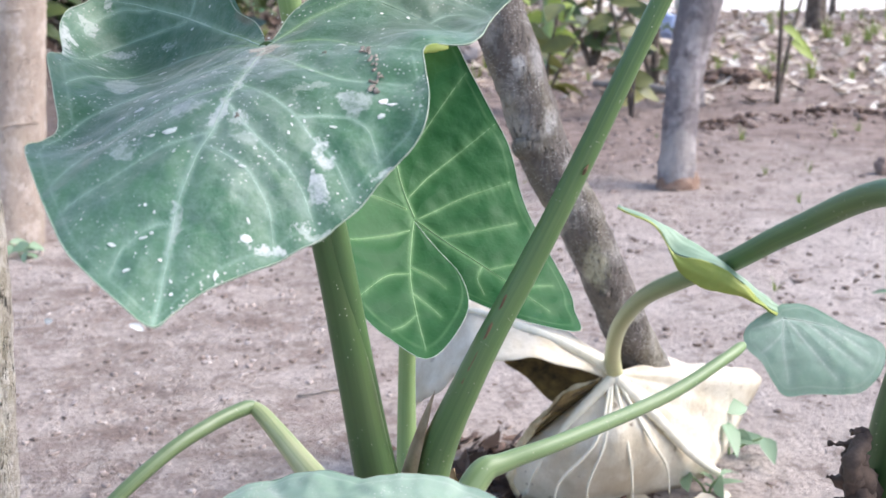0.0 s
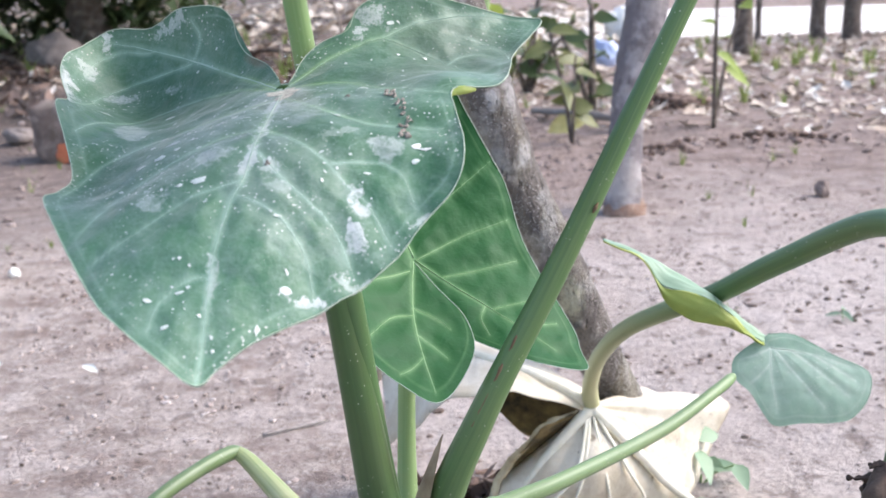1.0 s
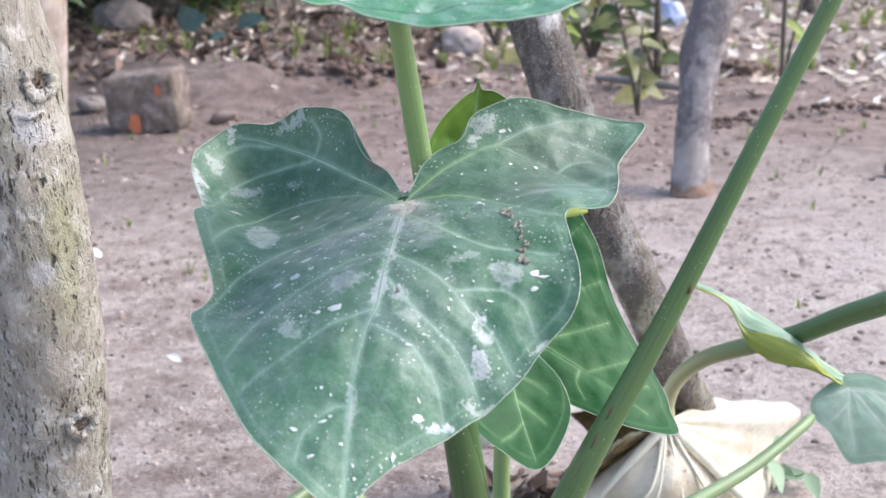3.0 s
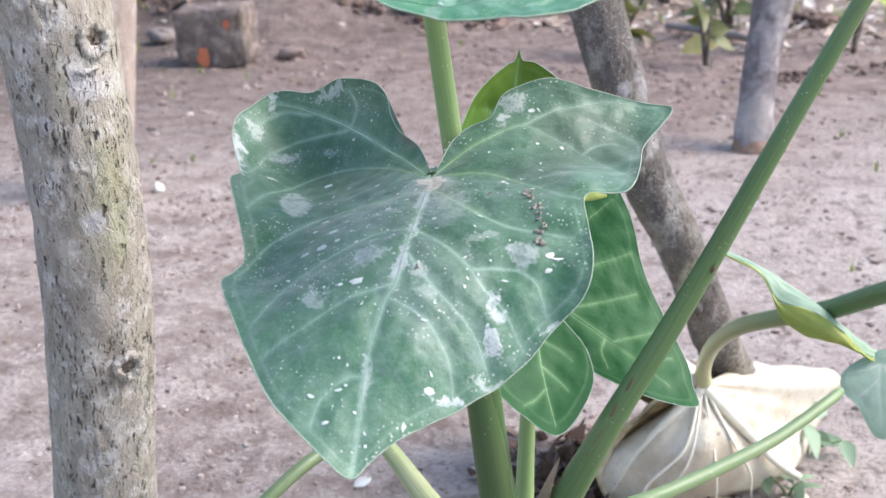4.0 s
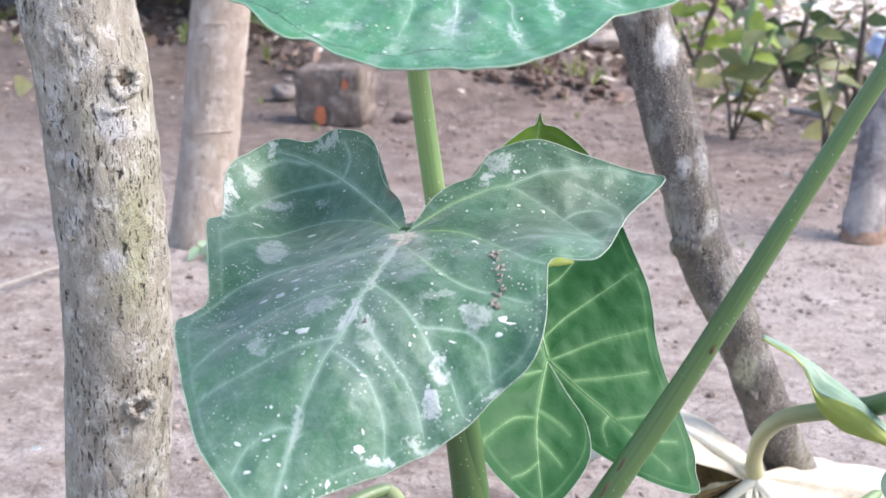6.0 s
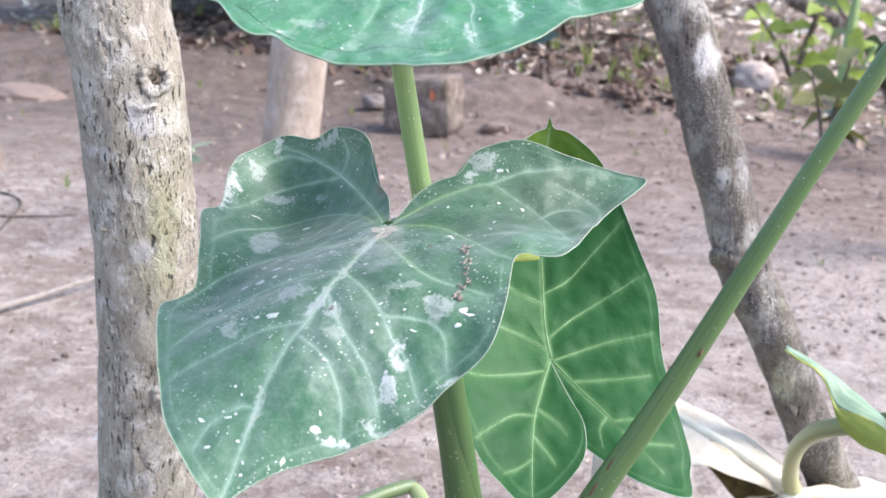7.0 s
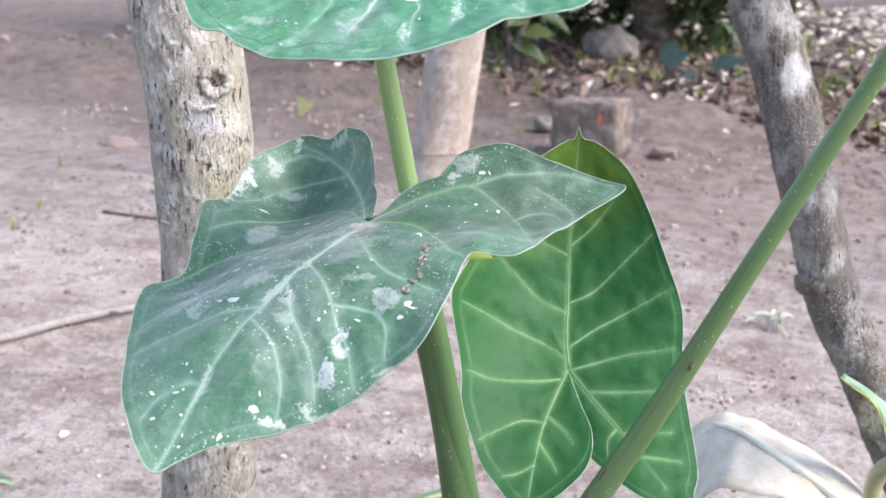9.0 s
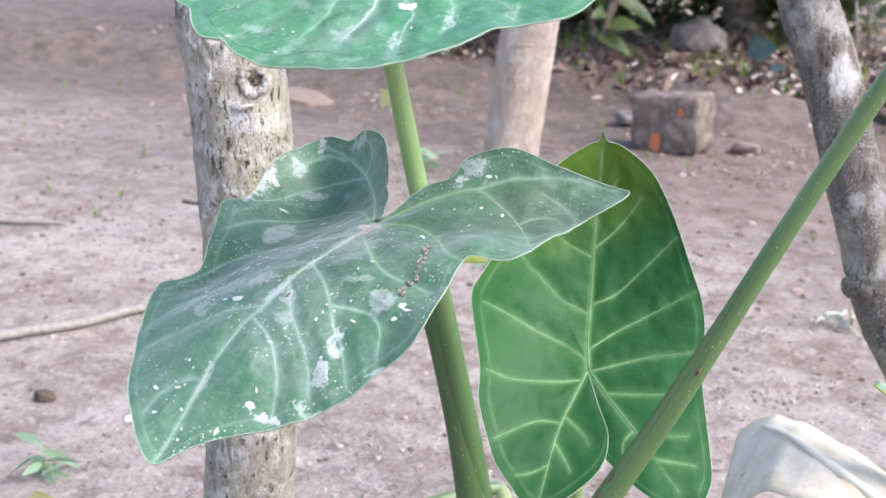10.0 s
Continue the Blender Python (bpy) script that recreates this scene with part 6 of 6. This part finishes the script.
front = drape("blade_front", [(0.252, 1.10, 0.115), (0.235, 1.09, 0.055), (0.262, 1.10, 0.0), (0.34, 1.09, 0.0), (0.42, 1.11, 0.004), (0.50, 1.15, 0.01), (0.56, 1.18, 0.012), (0.615, 1.20, 0.035)], DRY, dead, "whitish front fold with raised veins", 0.072, 0.005)
drape("blade_side", [(0.612, 1.205, 0.035), (0.655, 1.33, 0.02), (0.70, 1.44, 0.05), (0.742, 1.50, 0.105), (0.70, 1.50, 0.13), (0.60, 1.42, 0.165), (0.52, 1.30, 0.22)], DRY, dead, "bleached side fold", 0.05, 0.008, 3.0)


def loft(name, curves, material, owner, label, wrinkle=0.004, seed=0.0, thick=0.0016):
    """A sheet through several curves of as many places each, puckered a little."""
    rows = [spline(c, 8) for c in curves]
    cols = [spline([r[j] for r in rows], 8) for j in range(len(rows[0]))]
    verts, faces = [], []
    n = len(cols[0])
    for j, col in enumerate(cols):
        for k, p in enumerate(col):
            w = wrinkle * (noise.noise(Vector((j * 0.22, k * 0.3, seed))) + 0.6 * math.sin(j * 0.9 + seed))
            verts.append(Vector(p) + Vector((0, -0.3, 0.8)) * w)
    for j in range(len(cols) - 1):
        for k in range(n - 1):
            faces.append((j * n + k, (j + 1) * n + k, (j + 1) * n + k + 1, j * n + k + 1))
    ob = part(name, mesh_of(name, verts, faces), material, owner, label)
    ob.modifiers.new("thickness", "SOLIDIFY").thickness = thick
    return ob


fold = [(0.402, 0.667, 0.658), (0.452, 0.648, 0.638), (0.477, 0.63, 0.604), (0.528, 0.614, 0.593), (0.565, 0.607, 0.569), (0.592, 0.621, 0.539), (0.617, 0.64, 0.517)]
low = [(0.401, 0.664, 0.658), (0.455, 0.644, 0.632), (0.481, 0.627, 0.581), (0.515, 0.61, 0.56), (0.554, 0.603, 0.554), (0.587, 0.617, 0.536), (0.614, 0.636, 0.515)]
high = [(0.403, 0.689, 0.656), (0.457, 0.669, 0.638), (0.498, 0.652, 0.617), (0.54, 0.635, 0.592), (0.574, 0.629, 0.565), (0.605, 0.643, 0.538), (0.63, 0.662, 0.517)]
loft("leaf_lobe", [low, [((a[0] + b[0]) / 2, (a[1] + b[1]) / 2 - 0.004, (a[2] + b[2]) / 2) for a, b in zip(low, fold)], fold], TAIL, plant, "yellow-green curled lobe of the small leaf", 0.0015, 2.0, 0.001)
loft("leaf_lobe", [fold, [((a[0] + b[0]) / 2, (a[1] + b[1]) / 2, (a[2] + b[2]) / 2 + 0.003) for a, b in zip(fold, high)], high], LOBE_TOP, plant, "pale green upper side of the curled lobe", 0.0012, 4.0, 0.001)

ridge = [(0.415, 1.085, 0.285), (0.33, 1.13, 0.326), (0.235, 1.15, 0.352), (0.16, 1.19, 0.362), (0.09, 1.24, 0.342), (0.035, 1.26, 0.29)]
brow = [(0.402, 1.06, 0.266), (0.294, 0.995, 0.322), (0.235, 0.99, 0.321), (0.166, 1.01, 0.304), (0.125, 1.05, 0.251), (0.06, 1.11, 0.186)]
rear = [(0.44, 1.14, 0.245), (0.35, 1.25, 0.27), (0.25, 1.29, 0.30), (0.16, 1.32, 0.31), (0.08, 1.34, 0.28), (0.01, 1.34, 0.21)]
loft("blade_back", [brow, ridge, rear], DRY, dead, "bleached arching back part", 0.004, 6.0)
hem = [(0.50, 1.26, 0.05), (0.40, 1.33, 0.06), (0.30, 1.345, 0.12), (0.21, 1.34, 0.20), (0.13, 1.335, 0.255)]
loft("blade_inner", [[(x, y, z - 0.012) for x, y, z in rear[:5]], [((a[0] + b[0]) / 2, (a[1] + b[1]) / 2 + 0.015, (a[2] + b[2]) / 2) for a, b in zip(rear, hem)], hem], DRY_UNDER_SHADED, dead, "brown inner side with shade put into its colour", 0.008, 9.0)
drape("blade_inner", [(0.33, 1.02, 0.25), (0.30, 1.05, 0.20), (0.27, 1.08, 0.16), (0.252, 1.10, 0.115)], DRY_UNDER_SHADED, dead, "brown curled inner edge with shade put into its colour", 0.0, 0.012, 12.0)
for pts in ([(0.419, 1.070, 0.268, 0.0125), (0.49, 1.085, 0.190, 0.0105), (0.56, 1.13, 0.10, 0.009), (0.625, 1.185, 0.030, 0.0075)], [(0.419, 1.070, 0.268, 0.012), (0.35, 1.055, 0.195, 0.009), (0.29, 1.06, 0.105, 0.006), (0.262, 1.085, 0.03, 0.003)],
            [(0.419, 1.072, 0.274, 0.0125), (0.335, 1.068, 0.325, 0.0095), (0.24, 1.10, 0.352, 0.007), (0.165, 1.145, 0.362, 0.005), (0.095, 1.21, 0.342, 0.003)]):
    tube_part("rib", pts, DRY_VEIN, dead, "thick cream rib", per=8, sides=12)
for k, (x, y, z) in enumerate(((0.315, 1.03, 0.02), (0.372, 1.035, 0.02), (0.455, 1.065, 0.02), (0.525, 1.11, 0.03))):
    mx, my = 0.419 + (x - 0.419) * (0.30, 0.36, 0.62, 0.62)[k], 1.079 + (y - 1.079) * 0.45
    tube_part("side_vein", [(0.419 + (x - 0.419) * 0.06, 1.066, 0.258, 0.0034), (mx, my - 0.037, 0.165 - 0.004 * k, 0.0030), (0.419 + (x - 0.419) * 0.92, y - 0.013, 0.085, 0.0024), (x, y + 0.012, z - 0.01, 0.0014)], DRY_VEIN, dead, "raised cream vein", per=7, sides=8)
tube_part("curled_rim", [(0.395, 1.062, 0.266, 0.003), (0.335, 1.050, 0.238, 0.005), (0.285, 1.066, 0.178, 0.007), (0.250, 1.083, 0.115, 0.007), (0.238, 1.09, 0.055, 0.006), (0.262, 1.09, 0.008, 0.004)], DRY_RIM, dead, "rolled yellowish brown rim", per=9, sides=12, rough=0.008, scale=30)
for at, l, w, a in (((0.50, 1.07), 0.07, 0.035, 150), ((0.56, 1.10), 0.06, 0.03, 30), ((0.62, 1.12), 0.05, 0.03, 80)):
    chip(at, l, w, a, DRY, "torn dry leaf scrap beside the dead leaf", "leaf scrap", "leaf scraps", 0.012)
